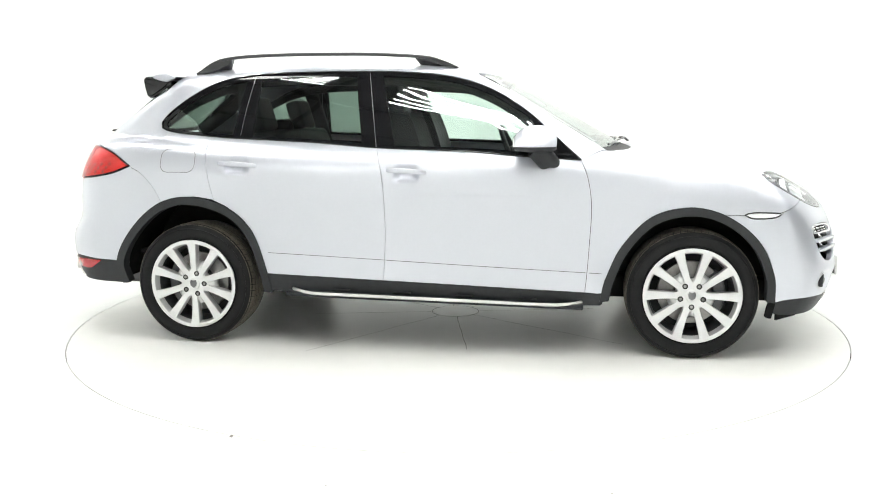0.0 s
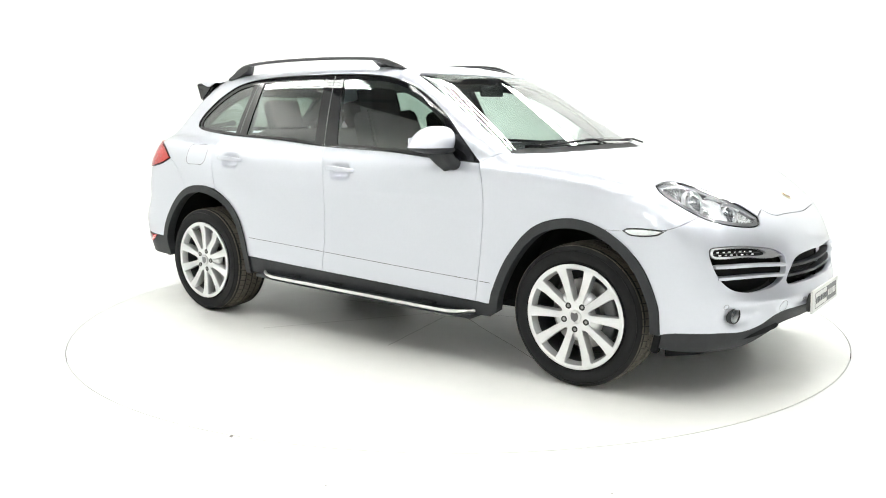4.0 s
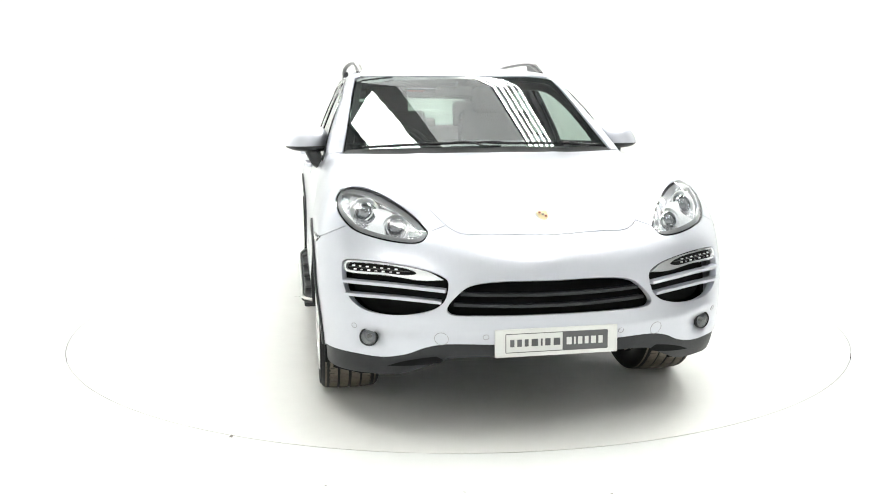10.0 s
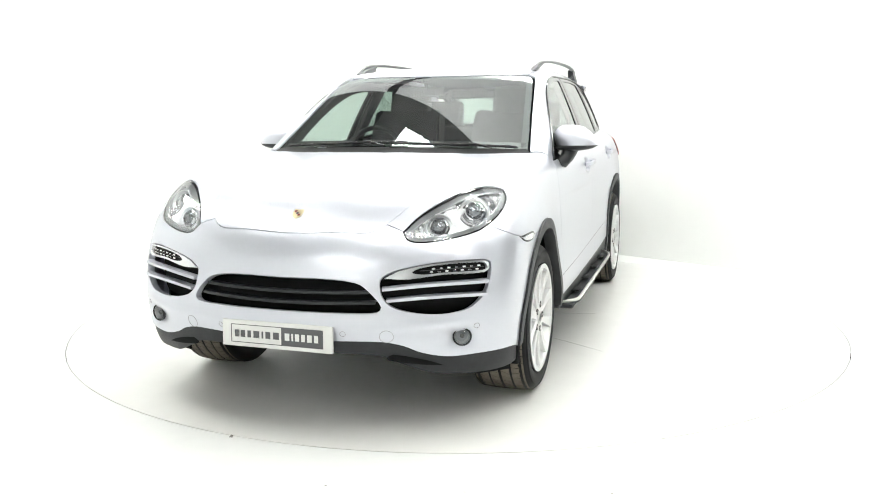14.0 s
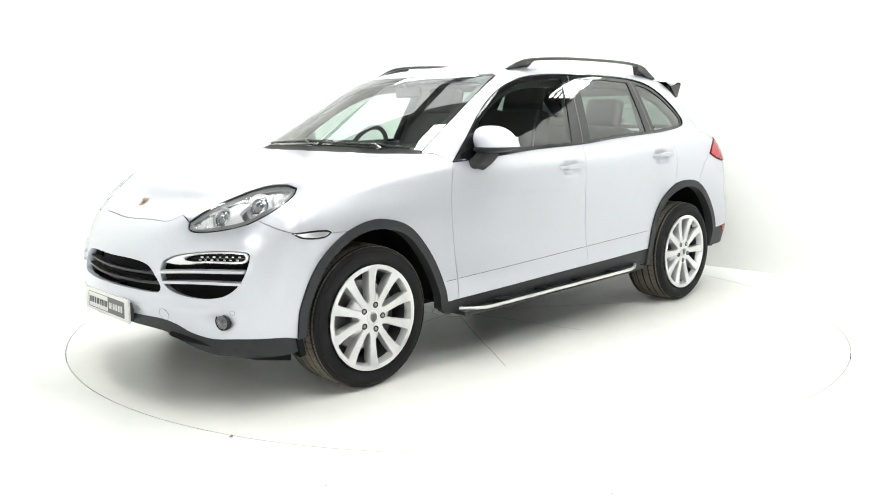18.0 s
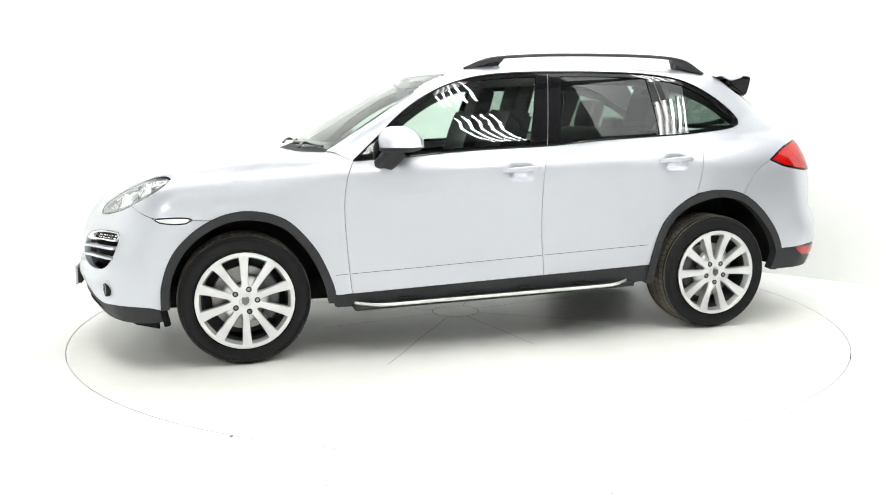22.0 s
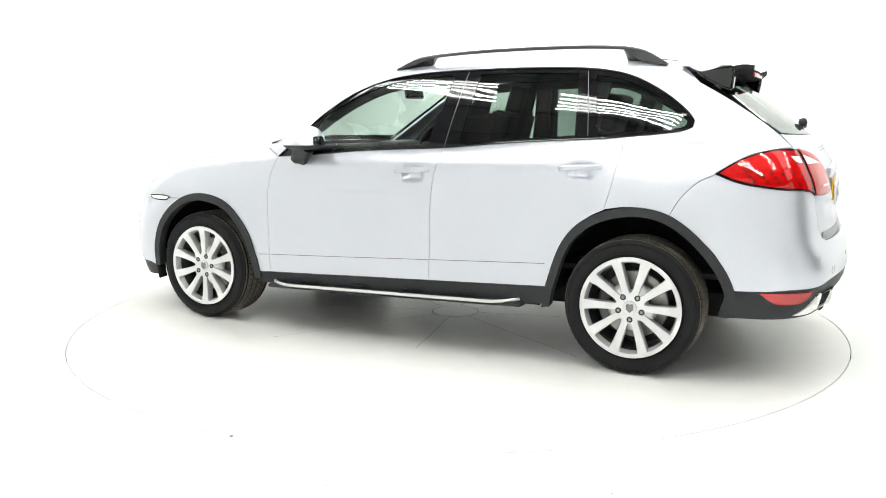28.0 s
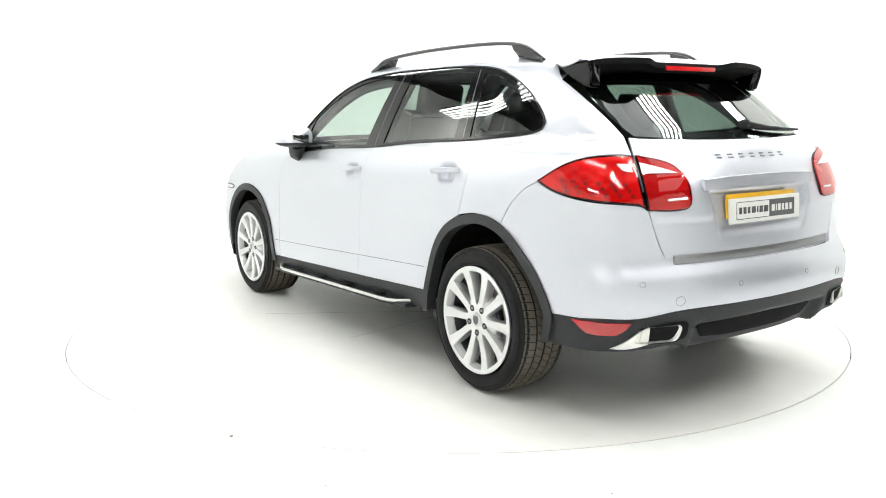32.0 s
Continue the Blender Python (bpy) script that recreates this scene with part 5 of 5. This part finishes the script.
    prof = [(-1.640, 1.572, 0.652), (-1.700, 1.545, 0.656), (-1.740, 1.552, 0.652), (-1.775, 1.562, 0.650), (-1.800, 1.572, 0.646), (-1.805, 1.582, 0.642), (-1.78, 1.592, 0.636), (-1.70, 1.598, 0.634)]
    fr = [bm.verts.new((x, y, z)) for x, z, y in prof]
    bk = [bm.verts.new((x, y - 0.014, z)) for x, z, y in prof]
    bm.faces.new(fr)
    bm.faces.new(bk[::-1])
    for i in range(len(prof)):
        j = (i + 1) % len(prof)
        bm.faces.new((fr[i], fr[j], bk[j], bk[i]))
    bmesh.ops.recalc_face_normals(bm, faces=bm.faces)
    bmesh.ops.bevel(bm, geom=list(bm.edges), offset=0.005, segments=3, affect="EDGES")
    twin("spoiler_end", smooth(bm, 60), PAINT, sp, "painted spoiler end")
    part("high_brake_lamp", box(0.012, 0.36, 0.022, (-1.906, 0, 1.546), 0.004), REDBODY, sp, "red high brake lamp")
    # show plate, grip strip, name plates
    plate(car, "rear_plate", (-2.335, 0.0, 0.905), (-1, 0, 0.06), 0.52, 0.112, "white show plate over a yellow plate", 0.018, backing=True)
    p = on_form(chart_rear, [(a, 1.028 + 0.012 * (1 - (a / 0.36) ** 2)) for a in np.linspace(-0.36, 0.36, 25)], 0.004)
    part("tailgate_strip", sweep(p, [(-0.016, -0.024), (0.014, -0.024), (0.020, -0.016), (0.018, 0.010), (0.0, 0.024), (-0.016, 0.022)]), PAINT, car, "painted grip strip over the plate")
    p = on_form(chart_rear, [(a, 0.718 + 0.002 * (a / 0.4) ** 2) for a in np.linspace(-0.49, 0.49, 31)], -0.006)
    part("sill_gap", sweep([q + np.array([0.004, 0, -0.026]) for q in p], rounded(0.012, 0.010, 0.003, 2)), GAP, car, "dark gap under the tailgate")
    part("sill_strip", sweep(p, rounded(0.010, 0.044, 0.004, 2)), STRIP, car, "satin metal strip along the tailgate's foot")
    for i, (w, u) in enumerate(zip((0.030, 0.032, 0.030, 0.028, 0.030, 0.030, 0.026), np.linspace(0.225, -0.225, 7))):
        c = on_form(chart_rear, [(u, 1.143)], 0.001)[0]
        n = Vector(slope(np.array([c]))[0])
        right = Vector((0, 0, 1)).cross(n).normalized()
        up = n.cross(right)
        m = Matrix((right, up, n)).transposed().to_4x4()
        bm = bmesh.new()
        for cy in (-0.008, 0.008):
            add(bm, box(w, 0.005, 0.003, (0, cy, 0.0015)))
        part("name_bar", moved(bm, c, m), NAMEBAR, car, "small grey metal name bars")
    # rear wiper
    a = on_form(chart_behind, flowing([(-0.10, 1.268), (-0.16, 1.262), (-0.28, 1.250), (-0.42, 1.243), (-0.60, 1.238)], False, 0.03), 0.016)
    w = part("rear_wiper", sweep(a, rounded(0.018, 0.020, 0.007, 3), scales=[2.0 - 1.5 * (i / (len(a) - 1)) ** 0.7 for i in range(len(a))]), CABINPLASTIC, car, "black rear wiper arm")
    part("wiper_pivot", moved(lathe([(0.0001, 0.030), (0.014, 0.028), (0.022, 0.016), (0.024, -0.01)], 20, "x"), a[0] + np.array([0.0, 0.004, 0.0]), Matrix.Rotation(radians(200), 4, "Y")), CABINPLASTIC, w)
    # reflectors and tailpipes
    r = flowing([(0.842, 0.466), (0.842, 0.466), (0.650, 0.474), (0.650, 0.474), (0.668, 0.445), (0.695, 0.421), (0.715, 0.417), (0.775, 0.414), (0.795, 0.420)], True, 0.02)
    skin("rear_reflector", REDINNER, car, chart_rear, r, "red lower reflector", True, step=0.02, depth=0.006, lift=0.003)
    shape = [(u + 0.35 * v, v) for u, v in rounded(0.200, 0.070, 0.024, 5)]
    ends = on_form(chart_rear, [(0.618, 0.418), (0.492, 0.418)], -0.002)
    side = Vector(ends[1] - ends[0]).normalized()
    bm = bmesh.new()
    c = Vector((ends[0] + ends[1]) / 2)
    rings = []
    for dx, k, dz, dy in ((0.010, 0.86, 0, 0), (-0.012, 0.90, 0, 0), (-0.016, 0.97, 0, 0), (-0.008, 1.0, 0, 0), (0.06, 1.0, -0.002, 0.008), (0.16, 0.98, -0.008, 0.03), (0.26, 0.9, -0.015, 0.05)):
        rings.append([bm.verts.new(c + Vector((dx, dy, dz)) + side * (u * k) + Vector((-0.02 * v, 0, v * k))) for u, v in shape])
    m = len(shape)
    for p, q in zip(rings, rings[1:]):
        for i in range(m):
            bm.faces.new((p[i], p[(i + 1) % m], q[(i + 1) % m], q[i]))
    bmesh.ops.recalc_face_normals(bm, faces=bm.faces)
    rec = flowing([(0.625, 0.452), (0.625, 0.452), (0.470, 0.468), (0.445, 0.455), (0.455, 0.385), (0.60, 0.380)], True, 0.02)
    skin("pipe_recess", MESHBLACK, car, chart_rear, rec, "dark recess round the tailpipe", True, step=0.02, depth=0, lift=0.0015)
    fin = flowing([(0.592, 0.456), (0.592, 0.456), (0.620, 0.440), (0.650, 0.408), (0.685, 0.375), (0.715, 0.354), (0.715, 0.354), (0.66, 0.358), (0.592, 0.378), (0.592, 0.378)], True, 0.015)
    skin("pipe_fin", SATIN, car, chart_rear, fin, "polished fin beside the tailpipe", True, step=0.015, depth=0.02, lift=0.007,
         dish=lambda uv, p: -0.012 * np.clip((uv[:, 0] - 0.60) / 0.135, 0, 1) ** 2)
    ins = half_to_whole(np.array([(0.0, 0.425), (0.2, 0.424), (0.34, 0.418), (0.365, 0.395), (0.335, 0.34), (0.2, 0.325), (0.0, 0.325)]))
    skin("diffuser_insert", MESHBLACK, car, chart_rear, ins, "black insert of the rear apron", step=0.03, depth=0.01, lift=-0.046)
    pipes = twin("tailpipe", smooth(bm, 45), SATIN, car, "polished square-oval tailpipe trim")
    bm = bmesh.new()
    rings = [[bm.verts.new(c + Vector((dx, 0, 0)) + side * (u * 0.86) + Vector((0, 0, v * 0.86))) for u, v in shape] for dx in (0.002, 0.10)]
    for i in range(m):
        bm.faces.new((rings[0][i], rings[0][(i + 1) % m], rings[1][(i + 1) % m], rings[1][i]))
    bm.faces.new(rings[1])
    bmesh.ops.recalc_face_normals(bm, faces=bm.faces)
    twin("pipe_bore", bm, MESHBLACK, pipes, "sooty bore")
    for a, z, rr in ((0.618, 0.634, 0.011), (0.21, 0.60, 0.011), (0.483, 0.556, 0.020)):
        loop = [(a + rr * math.cos(t) / 1.12, z + rr * math.sin(t)) for t in np.linspace(0, 2 * math.pi, 28, endpoint=False)]
        twin("parking_sensor" if rr < 0.015 else "tow_cover", sweep(on_skin(chart_rear, tail_form, loop, 0.0004), ring_shape(0.0011, 6), closed=True), STRIP, car, "thin round joint in the paint")
    # back box of the exhaust under the floor
    part("silencer", moved(box(0.26, 0.9, 0.12, (0, 0, 0), 0.05), (-2.05, -0.1, 0.31)), CALIPER, car, "dull exhaust silencer")


# ---------------------------------------------------------------- sides and roof
def side_details(car):
    # roof rails
    tip = [float(on_form(chart_top, [(x, 0.602)], 0)[0][2]) + 0.002 for x in (0.112, -1.525)]
    p = flowing([(0.112, 0.602, tip[0]), (0.04, 0.607, 1.640), (-0.06, 0.612, 1.668), (-0.30, 0.617, 1.688), (-0.60, 0.620, 1.697), (-1.0, 0.618, 1.697), (-1.26, 0.612, 1.686), (-1.40, 0.606, 1.660), (-1.525, 0.600, tip[1])], False, 0.04)
    sc = [0.22 + 0.78 * min(1, i / 5, (len(p) - 1 - i) / 5) for i in range(len(p))]
    rails = twin("roof_rail", sweep(p, rounded(0.030, 0.019, 0.008, 3), scales=sc), RAIL, car, "satin black roof rail")
    for over in (((0.108, tip[0]), (0.04, 1.636), (-0.06, 1.660), (-0.155, 1.674)), ((-1.520, tip[1]), (-1.40, 1.655), (-1.34, 1.670), (-1.285, 1.680))):
        foot = [(x, float(on_form(chart_top, [(x, 0.605)], 0)[0][2]) - 0.006) for x in (over[3][0] * 0.6 + over[2][0] * 0.4, over[2][0], over[1][0], over[0][0])]
        prof = list(over) + foot
        bm = bmesh.new()
        a = [bm.verts.new((x, 0.619, z + (0.004, 0.004, 0.004, 0.004, 0.044, 0.032, 0.010, 0.001)[k])) for k, (x, z) in enumerate(prof)]
        b = [bm.verts.new((x, 0.578, z + (0.006 if k >= len(over) else 0))) for k, (x, z) in enumerate(prof)]
        bm.faces.new(a)
        bm.faces.new(b[::-1])
        for i in range(len(prof)):
            j = (i + 1) % len(prof)
            bm.faces.new((a[i], a[j], b[j], b[i]))
        bmesh.ops.recalc_face_normals(bm, faces=bm.faces)
        twin("rail_foot", bm, RAIL, rails)
    # door handles
    for x0, x1, z0, z1 in ((-0.040, -0.258, 1.012, 1.024), (-1.045, -1.268, 1.048, 1.062)):
        us = np.linspace(0, 1, 15)
        pts = on_form(chart_left, [(x0 + (x1 - x0) * u, z0 + (z1 - z0) * u) for u in us])
        lift = np.array([0.038 * min(1, 6 * u, 6 * (1 - u)) ** 0.6 if 0 < u < 1 else 0.0 for u in us])
        pts = pts + np.array([0, 1, 0.1]) * (lift[:, None] + 0.002)
        twin("door_handle", sweep(pts, rounded(0.016, 0.030, 0.006, 3), scales=[(1, 0.75 + 0.25 * math.sin(math.pi * u)) for u in us]), PAINT, car, "body-coloured door handle")
    # door mirrors
    bm = bmesh.new()
    n, m = 36, 10

    def dome(a, t, up):
        k = 0.95
        ca, sa = math.cos(a), math.sin(a)
        rx = 0.125 * math.copysign(abs(ca) ** k, ca)
        ry = 0.122 * math.copysign(abs(sa) ** k, sa)
        s, c = math.sin(t) ** 0.9, math.cos(t) ** 0.75
        x = 0.572 + rx * c + 0.02 * s
        y = 0.960 + ry * c - 0.035 * s
        z = 1.160 + (0.115 if up else -0.034) * s
        return (max(x, 0.468), y, z)

    rows = [[bm.verts.new(dome(2 * math.pi * i / n, math.pi / 2 * j / m * 0.999, True)) for i in range(n)] for j in range(m + 1)]
    for a, b in zip(rows, rows[1:]):
        for i in range(n):
            bm.faces.new((a[i], a[(i + 1) % n], b[(i + 1) % n], b[i]))
    bmesh.ops.remove_doubles(bm, verts=bm.verts, dist=0.0005)
    bmesh.ops.recalc_face_normals(bm, faces=bm.faces)
    caps = twin("door_mirror", smooth(bm, 60), PAINT, car, "silver-white door mirror with a black foot")
    bm = bmesh.new()
    rows = [[bm.verts.new(dome(2 * math.pi * i / n, math.pi / 2 * j / 6 * 0.999, False)) for i in range(n)] for j in range(7)]
    for a, b in zip(rows, rows[1:]):
        for i in range(n):
            bm.faces.new((a[i], a[(i + 1) % n], b[(i + 1) % n], b[i]))
    bmesh.ops.remove_doubles(bm, verts=bm.verts, dist=0.0005)
    bmesh.ops.recalc_face_normals(bm, faces=bm.faces)
    twin("mirror_base", smooth(bm, 60), PLASTIC, caps, "black mirror underside")
    twin("mirror_foot", sweep([(0.590, 0.93, 1.150), (0.625, 0.915, 1.105), (0.655, 0.895, 1.068), (0.665, 0.865, 1.060)], rounded(0.085, 0.12, 0.03, 3), scales=[(1.0, 1.0), (0.9, 0.95), (0.8, 0.95), (0.7, 0.9)], up=(1, 0, 0)), PLASTIC, caps, "black mirror foot")
    twin("mirror_glass", moved(box(0.006, 0.120, 0.052, (0, 0, 0), 0.0025), (0.4660, 0.958, 1.186)), MIRROR, caps, "mirror glass")
    # running boards: step, rubber top, bright edge
    us = np.linspace(0, 1, 31)
    path = []
    for u in us:
        x = 0.885 - 1.755 * u
        e = min(1, u * 9, (1 - u) * 9)
        path.append((x, 0.895 + 0.115 * math.sin(e * math.pi / 2) ** 0.7, 0.283 + 0.036 * u + (0.012 * (1 - e))))
    board = twin("running_board", box(1.72, 0.15, 0.026, (0.0, 0.925, 0.289), 0.012, Matrix.Rotation(radians(1.25), 4, "Y")), PLASTIC, car, "black running board with a bright metal edge")
    twin("board_edge", sweep(path, rounded(0.016, 0.018, 0.006, 3)), SATIN, board, "bright satin metal edge")
    twin("board_underside", sweep([(x, y - 0.004, z - 0.014) for x, y, z in path], rounded(0.020, 0.014, 0.005, 3)), PLASTIC, board)
    for i in range(4):
        x = 0.55 - 0.36 * i
        twin("board_stud", box(0.10, 0.075, 0.006, (x, 0.955, 0.309 + 0.0205 * (0.55 - x)), 0.0025), RUBBER, board)
    # joint of the lower door moulding, a thin shut line
    for pts in ([(0.955, 0.459), (0.885, 0.462)], [(0.868, 0.463), (0.3, 0.486), (-0.268, 0.510)], [(-0.282, 0.511), (-0.975, 0.539)]):
        p = on_form(chart_left, flowing(pts, False, 0.06), -0.0006)
        twin("moulding_joint", sweep(p, ring_shape(0.0018, 6)), DARKALLOY, car)
    # fuel flap on the right-hand quarter
    flap = [(-1.527 + u, 1.076 + v) for u, v in rounded(0.215, 0.135, 0.045, 6)]
    p = on_form(chart_left, flap, -0.0006) * (1, -1, 1)
    part("fuel_flap_joint", sweep(p, ring_shape(0.0018, 6), closed=True), DARKALLOY, car, "thin joint round the fuel flap")
    # mud flaps behind the front wheels' front edge
    twin("arch_lip", moved(box(0.035, 0.05, 0.10, (0, 0, 0), 0.01, Matrix.Rotation(radians(12), 4, "Y")), (1.865, 0.90, 0.275)), MESHBLACK, car)
    # springs, arms and axle parts that show behind the wheels
    for x in (1.4475, -1.4475):
        twin("axle_arm", sweep([(x + 0.05, 0.30, 0.28), (x, 0.76, 0.30)], rounded(0.09, 0.05, 0.015, 2)), CALIPER, car)


# ---------------------------------------------------------------- cabin
def seat_shell(w, h, d, bulge):
    """A padded backrest: an upright block with rounded edges and side bolsters."""
    bm = bmesh.new()
    bmesh.ops.create_grid(bm, x_segments=10, y_segments=12, size=0.5)
    for v in bm.verts:
        u, t = v.co.x, v.co.y
        taper = 1 - 0.20 * max(0, t + 0.1)
        v.co = (d * 0.5 + bulge * (abs(u * 2) ** 2.5) - 0.02 * (abs(t * 2) ** 4), u * w * taper, (t + 0.5) * h)
    ret = bmesh.ops.extrude_face_region(bm, geom=list(bm.faces))
    vs = [g for g in ret["geom"] if isinstance(g, bmesh.types.BMVert)]
    for v in vs:
        v.co.x = -d * 0.5 + 0.02 * (abs(v.co.y / w * 2) ** 3)
    bmesh.ops.recalc_face_normals(bm, faces=bm.faces)
    bmesh.ops.bevel(bm, geom=[e for e in bm.edges if e.calc_face_angle(0) > 0.8], offset=0.018, segments=2, affect="EDGES")
    return smooth(bm, 60)


def interior(car):
    lean = Matrix.Rotation(radians(-16), 4, "Y")
    for s in (1, -1):
        seat = part("front_seat", moved(seat_shell(0.54, 0.70, 0.13, 0.05), (-0.10, s * 0.37, 0.68), lean), LEATHER, car, "black leather front seat")
        part("headrest", moved(box(0.11, 0.29, 0.21, (0, 0, 0), 0.04, lean, 3), (-0.315, s * 0.38, 1.425)), LEATHER, seat)
        for t in (-0.06, 0.06):
            part("headrest_post", sweep([(-0.29, s * 0.37 + t, 1.32), (-0.305, s * 0.37 + t, 1.36)], ring_shape(0.007, 8), up=(1, 0, 0)), CHROME, seat)
        part("seat_cushion", moved(box(0.52, 0.52, 0.14, (0, 0, 0), 0.05, Matrix.Rotation(radians(-6), 4, "Y"), 3), (0.13, s * 0.37, 0.66)), LEATHER, seat)
    bench = part("rear_seat", moved(box(0.18, 1.34, 0.70, (0, 0, 0), 0.06, Matrix.Rotation(radians(-18), 4, "Y"), 3), (-1.06, 0, 0.90)), LEATHER, car, "black leather rear bench")
    for y in (-0.40, 0.0, 0.40):
        part("headrest", moved(box(0.10, 0.28 if y else 0.22, 0.21 if y else 0.10, (0, 0, 0), 0.035, lean, 3), (-1.20, y, 1.34 if y else 1.26)), LEATHER, bench)
    part("rear_cushion", moved(box(0.5, 1.3, 0.16, (0, 0, 0), 0.05, None, 3), (-0.80, 0, 0.66)), LEATHER, bench)
    # dashboard, instrument hood, steering wheel
    bm = bmesh.new()
    prof = [(1.02, 1.08), (0.80, 1.105), (0.62, 1.085), (0.56, 1.03), (0.58, 0.90), (0.64, 0.70), (1.02, 0.70)]
    rows = [[bm.verts.new((x - 0.14 * (y / 0.76) ** 2 * (1 if x > 0.7 else 0.3), y, z - 0.02 * (y / 0.76) ** 4)) for x, z in prof] for y in np.linspace(-0.80, 0.80, 17)]
    for a, b in zip(rows, rows[1:]):
        for j in range(len(prof)):
            bm.faces.new((a[j], a[(j + 1) % len(prof)], b[(j + 1) % len(prof)], b[j]))
    bmesh.ops.recalc_face_normals(bm, faces=bm.faces)
    dash = part("dashboard", smooth(bm, 40), CABINPLASTIC, car, "charcoal dashboard")
    part("instrument_hood", moved(box(0.20, 0.36, 0.07, (0, 0, 0), 0.03, None, 3), (0.66, -0.38, 1.115)), CABINPLASTIC, dash)
    part("centre_console", moved(box(0.75, 0.24, 0.35, (0, 0, 0), 0.04, Matrix.Rotation(radians(-14), 4, "Y"), 3), (0.28, 0, 0.70)), CABINPLASTIC, dash)
    tilt = Matrix.Rotation(radians(-24), 4, "Y")
    ring = [tilt @ Vector((0, 0.187 * math.cos(a), 0.187 * math.sin(a))) + Vector((0.42, -0.38, 1.085)) for a in np.linspace(0, 2 * math.pi, 40, endpoint=False)]
    wheel_ = part("steering_wheel", sweep(ring, ring_shape(0.016, 10), closed=True, up=(1, 0, 0)), LEATHER, car, "black leather steering wheel")
    part("wheel_boss", moved(box(0.05, 0.17, 0.14, (0, 0, 0), 0.03, tilt, 3), (0.435, -0.38, 1.08)), CABINPLASTIC, wheel_)
    for a in (0, 180, 270):
        q = tilt @ Vector((0, 0.175 * math.cos(radians(a)), 0.175 * math.sin(radians(a)))) + Vector((0.42, -0.38, 1.085))
        part("wheel_spoke", sweep([(0.435, -0.38, 1.08), q], rounded(0.03, 0.014, 0.005, 2), up=(1, 0, 0.1)), SATIN, wheel_)
    rm = part("inside_mirror", moved(box(0.028, 0.235, 0.066, (0, 0, 0), 0.013, Matrix.Rotation(radians(8), 4, "Y"), 3), (0.345, -0.03, 1.480)), BLACKGLOSS, car, "black inside mirror")
    part("mirror_stem", sweep([(0.36, -0.03, 1.50), (0.40, -0.02, 1.535)], ring_shape(0.010, 8)), BLACKGLOSS, rm)
    # linings: roof, pillars, floor, boot
    half = np.array([(0.28, 0.0), (0.18, 0.56), (-1.55, 0.56), (-1.62, 0.0)])
    whole = np.array(list(half) + [p * (1, -1) for p in half[::-1] if abs(p[1]) > 1e-6])
    skin("roof_lining", LINING, car, chart_top, whole, "dark roof lining", step=0.12, depth=0, lift=-0.045)
    for x0, x1 in ((-0.30, -0.40), (-1.13, -1.20)):
        p = on_form(chart_left, [(x0, 1.12), ((x0 + x1) / 2, 1.35), (x1, 1.555)], -0.05)
        twin("pillar_lining", sweep(p, rounded(0.10, 0.03, 0.01, 2), up=(0, 1, 0)), CABINPLASTIC, car, "charcoal pillar lining")
    p = on_form(chart_left, [(0.80, 1.10), (0.60, 1.27), (0.35, 1.44), (0.10, 1.53), (-0.3, 1.56), (-1.1, 1.56), (-1.45, 1.47), (-1.72, 1.30), (-1.78, 1.20)], -0.055)
    twin("side_lining", sweep(flowing(p, False, 0.05), rounded(0.055, 0.03, 0.01, 2), up=(0, 1, 0)), CABINPLASTIC, car, "charcoal lining round the side windows")
    q = np.array([(-2.05, 0.52, 1.22), (-1.93, 0.55, 1.30), (-1.76, 0.55, 1.42), (-1.64, 0.52, 1.50)])
    twin("gate_lining", sweep(q, rounded(0.09, 0.03, 0.01, 2), up=(0, 1, 0)), CABINPLASTIC, car, "charcoal tailgate lining")
    part("gate_sill_lining", box(0.10, 1.2, 0.06, (-2.10, 0, 1.17), 0.02), CABINPLASTIC, car)
    part("boot_cover", box(0.85, 1.3, 0.02, (-1.62, 0, 1.04), 0.006), CABINPLASTIC, car, "dark boot cover")
    part("cabin_floor", box(3.0, 1.5, 0.03, (-0.6, 0, 0.50), 0.008), CABINPLASTIC, car, "dark carpeted cabin floor")
    part("bulkhead", box(0.03, 1.5, 0.55, (0.98, 0, 0.75), 0.008), CABINPLASTIC, car)
    part("engine_cover", box(1.1, 1.15, 0.45, (1.50, 0, 0.60), 0.06), MESHBLACK, car)

# ---------------------------------------------------------------- build
studio()
ceiling()
floor_marks()
disc = platform()
# rows of banks along the cove, askew to the camera; none hangs right over the platform
# the single bank at -6.2 is an added fill lamp for the car's sides
for n, row in ((4.3, (-0.9, 1.7)), (1.75, (-2.88, -0.28, 2.32, 4.93)), (-0.65, (-3.22, 1.93, 4.39)), (-2.72, (-3.4, -0.82, 1.9, 4.48)), (-6.2, (2.7,))):
    for s in row:
        lamp_bank(0.7071 * (n + s), 0.7071 * (n - s), 4.0, 45)
lamp_bank(0.7071 * (-0.2 - 0.37), 0.7071 * (-0.2 + 0.37), 4.0, 45, cloth=True)
car = tagged(new("car"), "silver-white sport utility car with alloy wheels on the turntable", "car")
body(car)
windows(car)
wheels(car)
under(car)
lamps(car)
front_details(car)
rear_details(car)
side_details(car)
interior(car)


def motions():
    angle = curve(TURN_T, TURN_A)
    times = [float(t) for t in range(33)]
    walk(disc, [(t, pose(0, 0, FLOOR_Z, 0, 0, float(angle(t)))) for t in times])
    walk(car, [(t, pose(0, 0, 0, 0, 0, float(angle(t))) @ pose(CAR_OFF[0], CAR_OFF[1], 0)) for t in times])


motions()
